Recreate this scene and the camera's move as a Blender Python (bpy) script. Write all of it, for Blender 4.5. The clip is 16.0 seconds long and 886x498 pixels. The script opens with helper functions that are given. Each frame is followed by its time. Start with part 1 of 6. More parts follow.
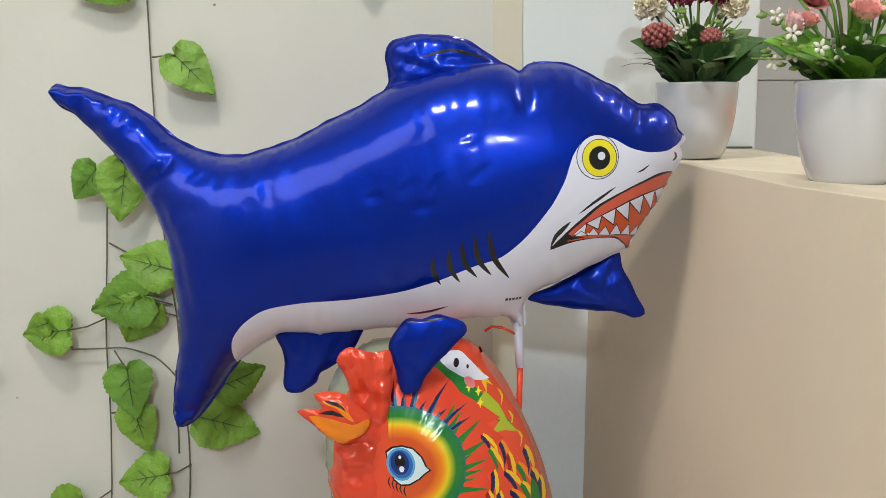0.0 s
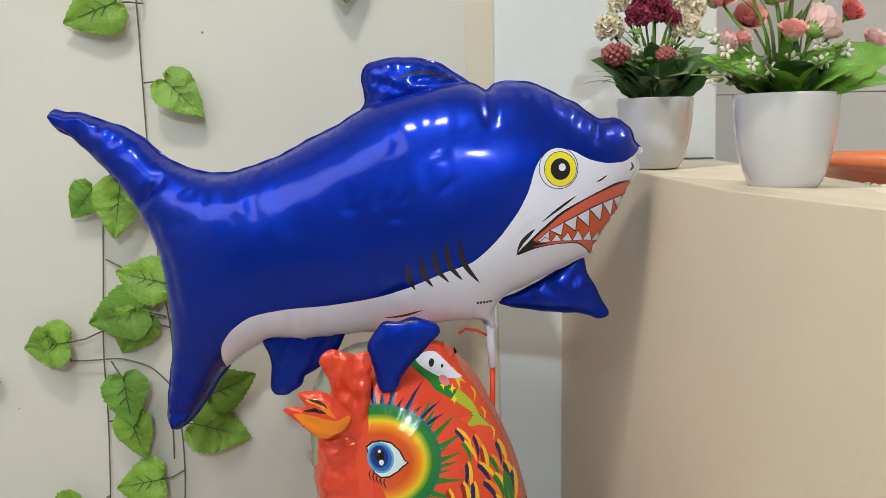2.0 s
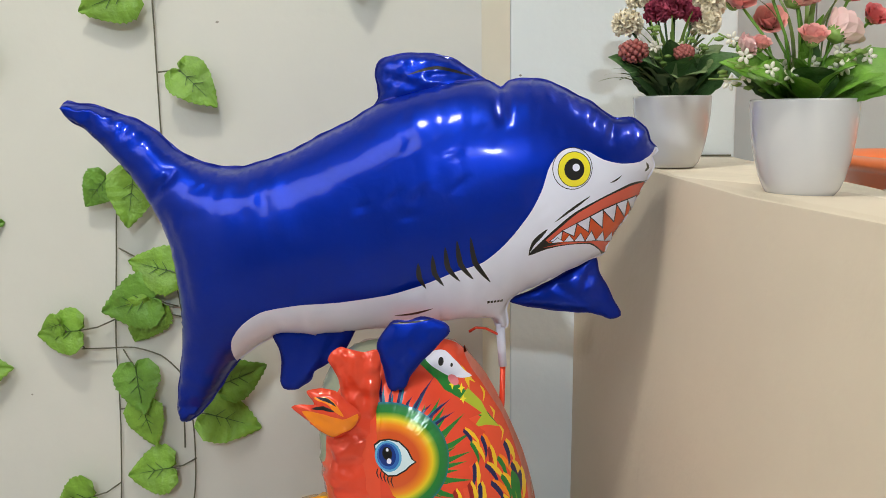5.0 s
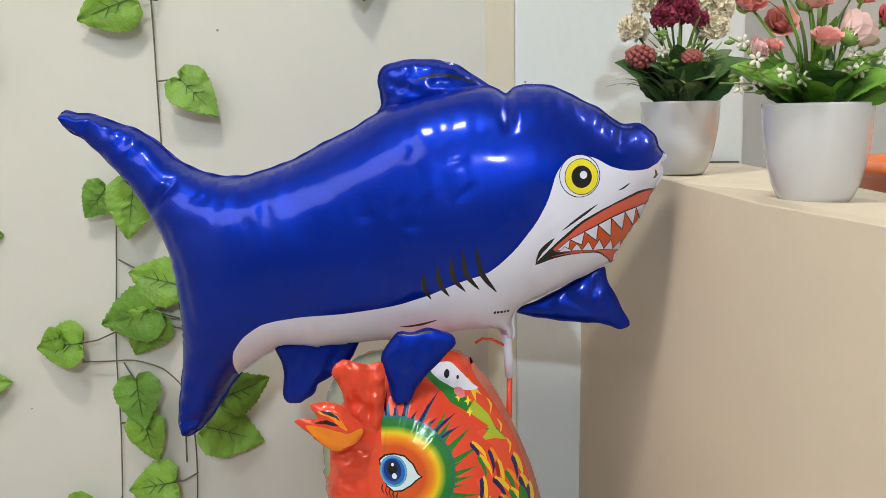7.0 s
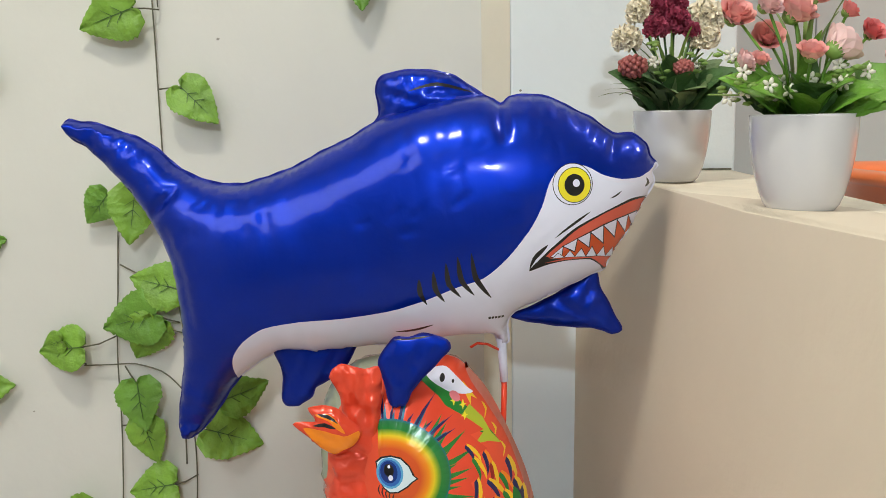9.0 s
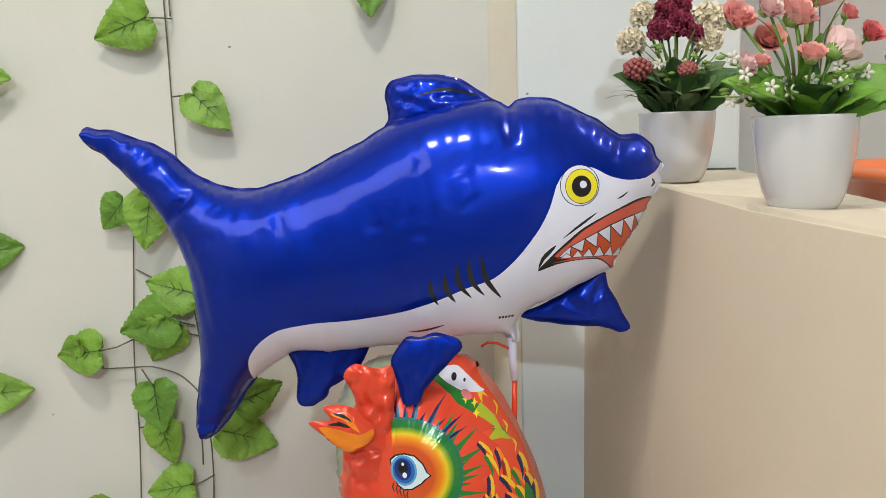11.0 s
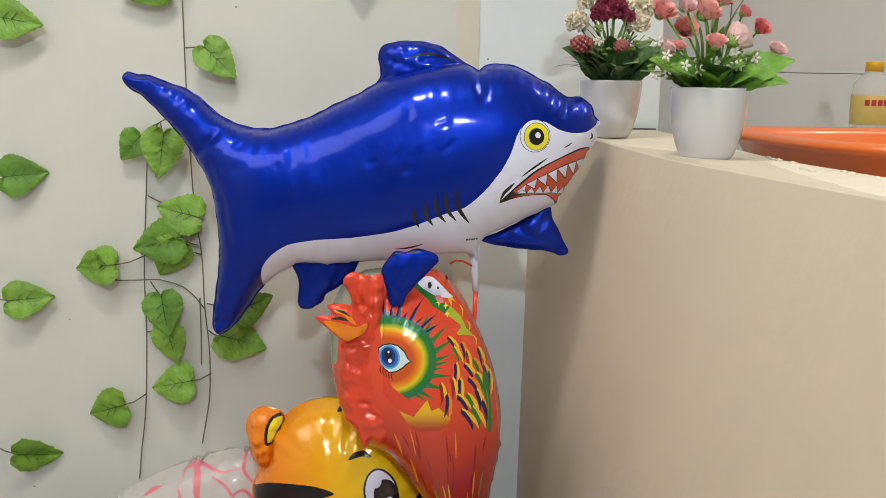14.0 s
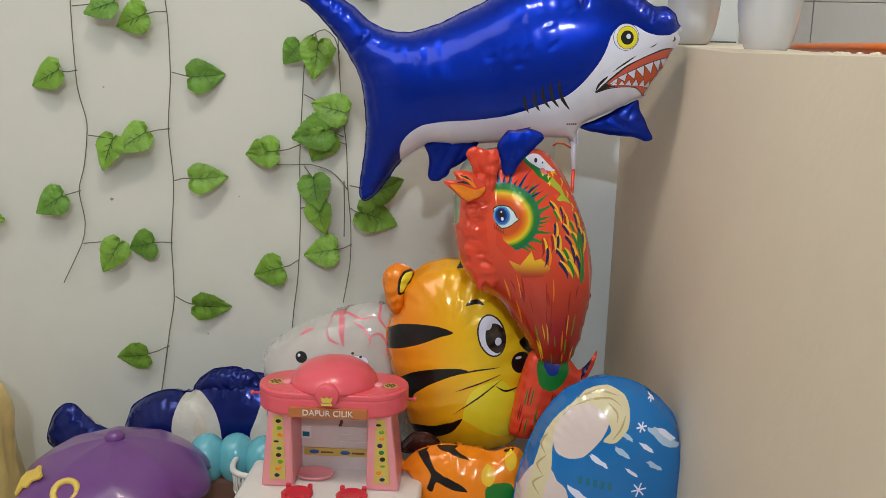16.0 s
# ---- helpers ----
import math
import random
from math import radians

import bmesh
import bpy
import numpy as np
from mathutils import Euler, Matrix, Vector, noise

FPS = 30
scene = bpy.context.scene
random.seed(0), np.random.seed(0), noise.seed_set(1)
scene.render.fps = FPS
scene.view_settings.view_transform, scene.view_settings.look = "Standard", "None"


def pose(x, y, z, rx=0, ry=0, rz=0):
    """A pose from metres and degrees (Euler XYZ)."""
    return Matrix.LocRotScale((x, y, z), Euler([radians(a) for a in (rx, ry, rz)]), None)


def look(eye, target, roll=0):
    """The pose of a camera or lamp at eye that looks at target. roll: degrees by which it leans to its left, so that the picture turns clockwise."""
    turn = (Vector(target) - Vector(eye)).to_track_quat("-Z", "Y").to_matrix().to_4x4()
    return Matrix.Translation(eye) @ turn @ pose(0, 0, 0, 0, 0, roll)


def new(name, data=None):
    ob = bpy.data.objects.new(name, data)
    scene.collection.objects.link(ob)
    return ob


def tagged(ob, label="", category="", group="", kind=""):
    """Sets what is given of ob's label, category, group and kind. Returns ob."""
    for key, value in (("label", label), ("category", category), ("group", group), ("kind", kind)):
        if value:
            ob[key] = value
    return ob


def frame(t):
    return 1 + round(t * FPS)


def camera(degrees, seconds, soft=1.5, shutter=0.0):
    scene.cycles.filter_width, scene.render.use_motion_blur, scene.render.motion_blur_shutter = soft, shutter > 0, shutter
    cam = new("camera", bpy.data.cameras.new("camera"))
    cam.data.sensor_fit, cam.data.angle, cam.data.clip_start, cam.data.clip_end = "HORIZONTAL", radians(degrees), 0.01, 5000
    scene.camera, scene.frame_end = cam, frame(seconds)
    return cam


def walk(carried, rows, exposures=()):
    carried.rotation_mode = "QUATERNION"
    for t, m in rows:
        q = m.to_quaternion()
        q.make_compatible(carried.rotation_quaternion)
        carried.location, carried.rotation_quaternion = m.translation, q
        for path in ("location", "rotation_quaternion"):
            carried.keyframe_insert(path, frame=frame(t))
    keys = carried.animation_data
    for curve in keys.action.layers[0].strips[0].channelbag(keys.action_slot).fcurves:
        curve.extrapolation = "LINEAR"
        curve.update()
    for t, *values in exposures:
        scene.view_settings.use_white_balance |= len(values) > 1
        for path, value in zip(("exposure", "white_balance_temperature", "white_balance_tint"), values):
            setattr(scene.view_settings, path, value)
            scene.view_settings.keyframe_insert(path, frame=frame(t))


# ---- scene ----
cam = camera(49.8, 16.0, soft=0.7)
PATH = [
    (0, (0.014, 0.013, 0.871), (-0.009, 1.995, 0.602), -0.3),
    (0.5, (0.015, -0.001, 0.872), (-0.008, 1.982, 0.61), -0.5),
    (1, (0.02, -0.033, 0.883), (0.0, 1.954, 0.655), -0.8),
    (1.5, (0.027, -0.051, 0.874), (0.007, 1.937, 0.658), -1.4),
    (2, (0.04, -0.061, 0.867), (0.025, 1.926, 0.638), -1.3),
    (2.5, (0.06, -0.074, 0.86), (0.047, 1.908, 0.592), -0.8),
    (3, (0.071, -0.076, 0.881), (0.057, 1.904, 0.603), -0.8),
    (3.5, (0.068, -0.076, 0.886), (0.038, 1.904, 0.607), -0.5),
    (4, (0.062, -0.077, 0.889), (0.018, 1.903, 0.611), -0.6),
    (4.5, (0.056, -0.064, 0.892), (0.012, 1.916, 0.611), -0.6),
    (5, (0.047, -0.051, 0.888), (-0.005, 1.929, 0.616), -0.5),
    (7.5, (0.044, -0.03, 0.886), (-0.014, 1.953, 0.633), -0.9),
    (8, (0.047, -0.034, 0.887), (-0.011, 1.949, 0.631), -0.8),
    (8.5, (0.049, -0.043, 0.892), (-0.008, 1.94, 0.639), -0.8),
    (9, (0.049, -0.051, 0.893), (-0.008, 1.933, 0.645), -0.8),
    (11.5, (0.046, -0.075, 0.896), (-0.029, 1.908, 0.652), -1.6),
    (12, (0.046, -0.078, 0.895), (-0.039, 1.905, 0.649), -1.7),
    (12.5, (0.05, -0.097, 0.883), (-0.09, 1.883, 0.634), -1.8),
    (13, (0.054, -0.127, 0.879), (-0.112, 1.849, 0.625), -0.3),
    (13.5, (0.003, -0.227, 0.872), (0.084, 1.755, 0.616), 1.1),
    (14, (-0.032, -0.35, 0.896), (0.065, 1.62, 0.564), 1.0),
    (14.5, (0.014, -0.506, 0.902), (-0.092, 1.459, 0.544), 0.1),
    (15, (0.029, -0.617, 0.906), (-0.231, 1.326, 0.506), 0.4),
    (15.5, (-0.034, -0.706, 0.873), (-0.201, 1.249, 0.487), 1.3),
    (16, (-0.049, -0.695, 0.813), (-0.16, 1.257, 0.394), 1.2),
]
walk(cam, [(t, look(eye, target, roll)) for t, eye, target, roll in PATH], [(0, -0.05, 6450, 10), (5, -0.05, 6450, 10), (8, 0.0, 6450, 10), (12.5, 0.0, 6500, 11), (13.5, -0.03, 6500, 11), (14.5, -0.19, 6500, 11), (16, -0.26, 6450, 11)])

# ---- light ----
world = bpy.data.worlds.new("world")
scene.world = world
world.use_nodes = True
wn = world.node_tree
sky = wn.nodes.new("ShaderNodeTexSky")
sky.sky_type, sky.sun_disc, sky.sun_elevation = "NISHITA", False, radians(40)
wn.links.new(sky.outputs[0], wn.nodes["Background"].inputs[0])
wn.nodes["Background"].inputs[1].default_value = 0.1


def lamp(name, power, at, target, size, colour):
    data = bpy.data.lights.new(name, "AREA")
    data.energy, data.color, data.size = power, colour, size
    ob = new(name, data)
    ob.matrix_world = look(at, target)
    return ob


WARM, COOL = (1.0, 0.95, 0.80), (0.84, 0.95, 1.0)
# Third entry is an added wide panel that stands in for the bright ceiling.
UNSEEN_LIGHTS = [(-0.30, 0.12, 20, WARM, (-0.30, 0.12, 0), 0.25), (0.33, -3.30, 94, COOL, (-0.2, 1.2, 0.7), 0.25), (-1.45, -0.75, 30, (0.95, 0.98, 1.0), (-1.45, -0.75, 0), 1.5), (1.60, 1.50, 12, (1.0, 0.97, 0.90), (1.6, 1.5, 0), 0.25)]
for lx, ly, power, tone, aim, size in UNSEEN_LIGHTS:
    lamp("unseen_light_glow", power, (lx, ly, 2.565), aim, size, tone)


# ---- materials ----
def material(name, colour, rough=0.5, metal=0.0, coat=0.0, var=0.08, scale=30.0, bump=0.0, bump_scale=200.0, blotch=2.5, spec=0.5, trans=0.0, crinkle=0.0):
    """A painted or plastic surface with two scales of colour variation and a fine relief."""
    m = bpy.data.materials.new(name)
    m.use_nodes = True
    n, l = m.node_tree.nodes, m.node_tree.links
    p = n["Principled BSDF"]
    p.inputs["Roughness"].default_value, p.inputs["Metallic"].default_value = rough, metal
    p.inputs["Coat Weight"].default_value, p.inputs["Coat Roughness"].default_value = coat, 0.06
    p.inputs["Specular IOR Level"].default_value = spec
    p.inputs["Transmission Weight"].default_value = trans
    where = n.new("ShaderNodeTexCoord")
    fine, wide = n.new("ShaderNodeTexNoise"), n.new("ShaderNodeTexNoise")
    fine.inputs["Scale"].default_value, fine.inputs["Detail"].default_value = scale, 6
    wide.inputs["Scale"].default_value, wide.inputs["Detail"].default_value = blotch, 3
    for t in (fine, wide):
        l.new(where.outputs["Object"], t.inputs["Vector"])
    add = n.new("ShaderNodeMath")
    l.new(fine.outputs[0], add.inputs[0])
    l.new(wide.outputs[0], add.inputs[1])
    ramp = n.new("ShaderNodeMapRange")
    ramp.inputs[1].default_value, ramp.inputs[2].default_value = 0.6, 1.4
    ramp.inputs[3].default_value, ramp.inputs[4].default_value = 1 - var, 1 + var
    l.new(add.outputs[0], ramp.inputs[0])
    mix = n.new("ShaderNodeVectorMath")
    mix.operation = "SCALE"
    mix.inputs[0].default_value = colour
    l.new(ramp.outputs[0], mix.inputs["Scale"])
    l.new(mix.outputs[0], p.inputs["Base Color"])
    if bump:
        grain, b = n.new("ShaderNodeTexNoise"), n.new("ShaderNodeBump")
        grain.inputs["Scale"].default_value, grain.inputs["Detail"].default_value = bump_scale, 5
        grain.inputs["Distortion"].default_value = crinkle
        l.new(where.outputs["Object"], grain.inputs["Vector"])
        b.inputs["Strength"].default_value, b.inputs["Distance"].default_value = bump, 0.004
        l.new(grain.outputs[0], b.inputs["Height"])
        l.new(b.outputs[0], p.inputs["Normal"])
    return m


def foil_mat(name, colour, rough=0.16, metal=0.25, var=0.06, coat=0.35, spec=0.4, bump=0.05):
    """Ink on foil under a clear glossy film with faint crinkles."""
    m = material(name, colour, max(rough, 0.2), metal, coat, var, 18, bump, 34, 5, spec, crinkle=1.6)
    p = m.node_tree.nodes["Principled BSDF"]
    p.inputs["Coat Roughness"].default_value, p.inputs["Coat IOR"].default_value = 0.10, 1.5
    return m


def gradient(name, ca, cb, axis, lo, hi, rough=0.2):
    """Foil coloured with a blend of two tones along one axis of the thing."""
    m = foil_mat(name, ca, rough, 0.05)
    n, l = m.node_tree.nodes, m.node_tree.links
    where, split, r, mix = n.new("ShaderNodeTexCoord"), n.new("ShaderNodeSeparateXYZ"), n.new("ShaderNodeMapRange"), n.new("ShaderNodeMix")
    mix.data_type, r.interpolation_type = "RGBA", "SMOOTHSTEP"
    l.new(where.outputs["Object"], split.inputs[0])
    l.new(split.outputs[axis], r.inputs[0])
    r.inputs[1].default_value, r.inputs[2].default_value = lo, hi
    mix.inputs[6].default_value, mix.inputs[7].default_value = (*ca, 1), (*cb, 1)
    l.new(r.outputs[0], mix.inputs[0])
    l.new(mix.outputs[2], n["Principled BSDF"].inputs["Base Color"])
    return m


def rings(name, cx, cz, squeeze, stops, rough=0.22):
    """Foil printed with inks that blend outward in rings round a point: stops (radius, colour)."""
    far = stops[-1][0]
    m = foil_mat(name, stops[0][1], rough, 0.05)
    n, l = m.node_tree.nodes, m.node_tree.links
    where, off, size, ramp = n.new("ShaderNodeTexCoord"), n.new("ShaderNodeMapping"), n.new("ShaderNodeVectorMath"), n.new("ShaderNodeValToRGB")
    off.inputs["Location"].default_value = (-cx / squeeze / far, 0, -cz / far)
    off.inputs["Scale"].default_value = (1 / squeeze / far, 0, 1 / far)
    size.operation = "LENGTH"
    l.new(where.outputs["Object"], off.inputs["Vector"])
    l.new(off.outputs[0], size.inputs[0])
    l.new(size.outputs["Value"], ramp.inputs[0])
    e = ramp.color_ramp.elements
    for k, (r, c) in enumerate(stops):
        s = e[k] if k < 2 else e.new(r / far)
        s.position, s.color = r / far, (*c, 1)
    l.new(ramp.outputs[0], n["Principled BSDF"].inputs["Base Color"])
    return m


def clear(name, tint, amount, rough=0.05):
    """Clear film: mostly see-through, with gloss."""
    m = bpy.data.materials.new(name)
    m.use_nodes = True
    n, l = m.node_tree.nodes, m.node_tree.links
    p = n["Principled BSDF"]
    p.inputs["Base Color"].default_value = (*tint, 1)
    p.inputs["Roughness"].default_value, p.inputs["Alpha"].default_value = rough, amount
    p.inputs["Coat Weight"].default_value = 0.5
    return m


WALL = material("white_wall_paint", (0.668, 0.662, 0.605), 0.72, var=0.03, scale=14, bump=0.1, bump_scale=60, blotch=1.3)
# Niche wall: lighter and bluer than the main wall.
WALL_COOL = material("cool_white_wall", (0.74, 0.79, 0.80), 0.7, var=0.03, scale=14, bump=0.2, bump_scale=60, blotch=1.3)
# Cream of the wall edge, with the warm lamp light it catches mixed in.
WALL_CREAM_LIT = material("warm_lit_cream_wall", (0.86, 0.82, 0.68), 0.7, var=0.03, scale=20, bump=0.2, bump_scale=70)
WALL_PALE = material("pale_wall_paint", (0.62, 0.58, 0.52), 0.7, var=0.05, bump=0.1, bump_scale=60)
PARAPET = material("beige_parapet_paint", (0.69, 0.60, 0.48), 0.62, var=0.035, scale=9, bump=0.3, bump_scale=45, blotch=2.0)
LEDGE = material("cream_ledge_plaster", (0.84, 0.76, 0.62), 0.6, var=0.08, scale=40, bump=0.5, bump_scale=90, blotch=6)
GREYWALL = material("grey_white_tile", (0.62, 0.62, 0.60), 0.35, var=0.03, scale=8, bump=0.05)
GROUT = material("pale_grout", (0.52, 0.51, 0.49), 0.8)
CEIL = material("white_ceiling_paint", (0.8, 0.79, 0.76), 0.8, var=0.02)
FLOOR = material("beige_floor_tile", (0.50, 0.45, 0.38), 0.3, var=0.05)
STEM = material("dark_olive_vine_wire", (0.12, 0.115, 0.075), 0.6, var=0.2, scale=80)
LEAF = material("green_silk_leaf", (0.185, 0.36, 0.038), 0.45, var=0.3, scale=55, bump=0.5, bump_scale=160, blotch=11)
LEAF_B = material("deep_green_silk_leaf", (0.13, 0.29, 0.032), 0.45, var=0.3, scale=55, bump=0.5, bump_scale=160, blotch=11)
VEIN = material("dark_leaf_vein", (0.05, 0.12, 0.018), 0.6)
BLUE = foil_mat("royal_blue_foil", (0.001, 0.023, 0.36), 0.38, 0.66, 0.14, coat=0.36, spec=0.05, bump=0.11)
BLUE.node_tree.nodes["Principled BSDF"].inputs["Coat Roughness"].default_value = 0.11
BLUE_EDGE = foil_mat("dark_blue_foil_edge", (0.001, 0.008, 0.20), 0.4, 0.5, coat=0.2)
WHITE = foil_mat("white_printed_foil", (0.75, 0.77, 0.93), 0.36, 0.0, 0.04)
BLACK = foil_mat("black_print", (0.004, 0.004, 0.005), 0.35, 0.0, coat=0.3)
YELLOW = foil_mat("yellow_print", (0.84, 0.74, 0.03), 0.25, 0.0)
SALMON = foil_mat("salmon_red_print", (0.66, 0.11, 0.07), 0.25, 0.0)
ORED = foil_mat("orange_red_print", (0.62, 0.085, 0.02), 0.25, 0.0)
RED = foil_mat("red_foil", (0.78, 0.068, 0.028), 0.18, 0.15, 0.15)
GREEN = foil_mat("green_print", (0.015, 0.20, 0.03), 0.22, 0.1)
LIME = foil_mat("lime_print", (0.16, 0.34, 0.02), 0.22, 0.1)
TEAL = foil_mat("teal_print", (0.01, 0.15, 0.25), 0.22, 0.1)
NAVY = foil_mat("navy_print", (0.012, 0.012, 0.09), 0.22, 0.1)
GOLD = foil_mat("golden_yellow_print", (0.85, 0.52, 0.02), 0.22, 0.0)
ORANGE = foil_mat("orange_foil", (0.90, 0.25, 0.01), 0.2, 0.05)
PINKP = foil_mat("pink_print", (0.72, 0.20, 0.24), 0.3, 0.0)
SKYB = foil_mat("sky_blue_foil", (0.006, 0.17, 0.52), 0.2, 0.1)
PALE = foil_mat("pale_print", (0.70, 0.58, 0.56), 0.25, 0.0)
PALE_TAN = foil_mat("faded_tan_print", (0.58, 0.53, 0.44), 0.3, 0.0)
BLOND = foil_mat("straw_yellow_print", (0.68, 0.60, 0.38), 0.25, 0.0)


# ---- building helpers ----
def part(name, bm, mat, parent=None, label="", smooth=True):
    """Link a bmesh (or a ready mesh) as one mesh object under a thing or a part."""
    if isinstance(bm, bmesh.types.BMesh):
        me = bpy.data.meshes.new(name)
        bm.to_mesh(me)
        bm.free()
        if smooth:
            me.polygons.foreach_set("use_smooth", [True] * len(me.polygons))
    else:
        me = bm
    if mat and not me.materials:
        me.materials.append(mat)
    ob = new(name, me)
    ob.parent = parent
    return tagged(ob, label)


def thing(name, at, label, category, group="", rz=0.0):
    ob = new(name)
    ob.empty_display_size = 0.02
    ob.matrix_world = pose(*at, 0, 0, rz)
    return tagged(ob, label, category, group)


def box(x0, x1, y0, y1, z0, z1, bevel=0.0, seg=2):
    bm = bmesh.new()
    bmesh.ops.create_cube(bm, size=1)
    bmesh.ops.scale(bm, vec=(x1 - x0, y1 - y0, z1 - z0), verts=bm.verts)
    bmesh.ops.translate(bm, vec=((x0 + x1) / 2, (y0 + y1) / 2, (z0 + z1) / 2), verts=bm.verts)
    if bevel:
        bmesh.ops.bevel(bm, geom=bm.edges[:], offset=bevel, segments=seg, affect="EDGES", profile=0.5)
    return bm


def prism(plan, z0, z1, bevel=0.0):
    """An upright block over a plan of corners."""
    bm = bmesh.new()
    low = [bm.verts.new((x, y, z0)) for x, y in plan]
    high = [bm.verts.new((x, y, z1)) for x, y in plan]
    bm.faces.new(low[::-1])
    bm.faces.new(high)
    for i in range(len(plan)):
        j = (i + 1) % len(plan)
        bm.faces.new((low[i], low[j], high[j], high[i]))
    bmesh.ops.recalc_face_normals(bm, faces=bm.faces)
    if bevel:
        bmesh.ops.bevel(bm, geom=bm.edges[:], offset=bevel, segments=3, affect="EDGES", profile=0.5)
    return bm


def lathe(profile, steps=40, ripple=None):
    """A turned shape: radius and height pairs round the z axis."""
    bm = bmesh.new()
    rings = []
    for r, z in profile:
        ring = []
        for i in range(steps):
            a = 2 * math.pi * i / steps
            k = ripple(a, r, z) if ripple else (1, 0)
            ring.append(bm.verts.new((r * k[0] * math.cos(a), r * k[0] * math.sin(a), z + k[1])))
        rings.append(ring)
    for a, b in zip(rings, rings[1:]):
        for i in range(steps):
            j = (i + 1) % steps
            bm.faces.new((a[i], a[j], b[j], b[i]))
    if profile[0][0] > 1e-5:
        bm.faces.new(rings[0][::-1])
    if profile[-1][0] > 1e-5:
        bm.faces.new(rings[-1])
    bmesh.ops.remove_doubles(bm, verts=bm.verts, dist=1e-6)
    bmesh.ops.recalc_face_normals(bm, faces=bm.faces)
    return bm


def tube(points, radius, sides=7, taper=1.0):
    """A round wire along points."""
    bm = bmesh.new()
    pts = [Vector(p) for p in points]
    rings = []
    for i, p in enumerate(pts):
        d = (pts[min(i + 1, len(pts) - 1)] - pts[max(i - 1, 0)]).normalized()
        side = d.cross(Vector((0.31, 0.9, 0.17))).normalized()
        up = d.cross(side)
        r = radius * (1 + (taper - 1) * i / max(1, len(pts) - 1))
        rings.append([bm.verts.new(p + r * (math.cos(2 * math.pi * k / sides) * side + math.sin(2 * math.pi * k / sides) * up)) for k in range(sides)])
    for a, b in zip(rings, rings[1:]):
        for k in range(sides):
            bm.faces.new((a[k], a[(k + 1) % sides], b[(k + 1) % sides], b[k]))
    bm.faces.new(rings[0][::-1])
    bm.faces.new(rings[-1])
    bmesh.ops.recalc_face_normals(bm, faces=bm.faces)
    return bm


def ball(r, at=(0, 0, 0), scale=(1, 1, 1), sub=3):
    bm = bmesh.new()
    bmesh.ops.create_icosphere(bm, subdivisions=sub, radius=r)
    bmesh.ops.scale(bm, vec=scale, verts=bm.verts)
    bmesh.ops.translate(bm, vec=at, verts=bm.verts)
    return bm


def flow(points, step=0.006, closed=True):
    """A smooth line through points, in even steps."""
    p = np.array([q[:2] for q in points], float)
    n, out = len(p), []
    for i in range(n if closed else n - 1):
        a, b, c, d = (p[(i + k) % n] if closed else p[min(max(i + k, 0), n - 1)] for k in (-1, 0, 1, 2))
        m = max(2, int(np.linalg.norm(c - b) / step + 0.5))
        for k in range(m):
            t = k / m
            q = 0.5 * (2 * b + (c - a) * t + (2 * a - 5 * b + 4 * c - d) * t * t + (3 * b - a - 3 * c + d) * t ** 3)
            out.append(0.75 * q + 0.25 * (b + (c - b) * t))
    if not closed:
        out.append(p[-1])
    return np.array(out)


def crisp(points, step):
    """A straight-sided closed line through points, in even steps, its corners slightly rounded."""
    p = np.array(points, float)
    out = []
    for a, b in zip(p, np.roll(p, -1, 0)):
        m = max(2, int(np.linalg.norm(b - a) / step + 0.5))
        out += [a + (b - a) * k / m for k in range(m)]
    q = np.array(out)
    return 0.5 * q + 0.25 * (np.roll(q, 1, 0) + np.roll(q, -1, 0))


def inside(poly, pts):
    """Which of the points lie inside a closed line."""
    x, y = pts[:, 0], pts[:, 1]
    hit = np.zeros(len(pts), bool)
    a, b = poly, np.roll(poly, -1, 0)
    for (x0, y0), (x1, y1) in zip(a, b):
        if y0 != y1:
            hit ^= ((y0 > y) != (y1 > y)) & (x < (x1 - x0) * (y - y0) / (y1 - y0) + x0)
    return hit


def ellipse(cx, cz, rx, rz, turn=0.0, n=20):
    c, s = math.cos(radians(turn)), math.sin(radians(turn))
    return [(cx + c * rx * math.cos(a) - s * rz * math.sin(a), cz + s * rx * math.cos(a) + c * rz * math.sin(a)) for a in (2 * math.pi * i / n for i in range(n))]


def stroke(points, width):
    """A brush line that swells in the middle, as a closed outline."""
    p = flow(points, 0.006, False)
    d = np.gradient(p, axis=0)
    d /= np.linalg.norm(d, axis=1)[:, None] + 1e-9
    nrm = np.stack([-d[:, 1], d[:, 0]], 1)
    w = width / 2 * np.maximum(0.12, np.sin(np.linspace(0.1, math.pi - 0.1, len(p))))[:, None]
    return [tuple(q) for q in np.concatenate([p + nrm * w, (p - nrm * w)[::-1]])]


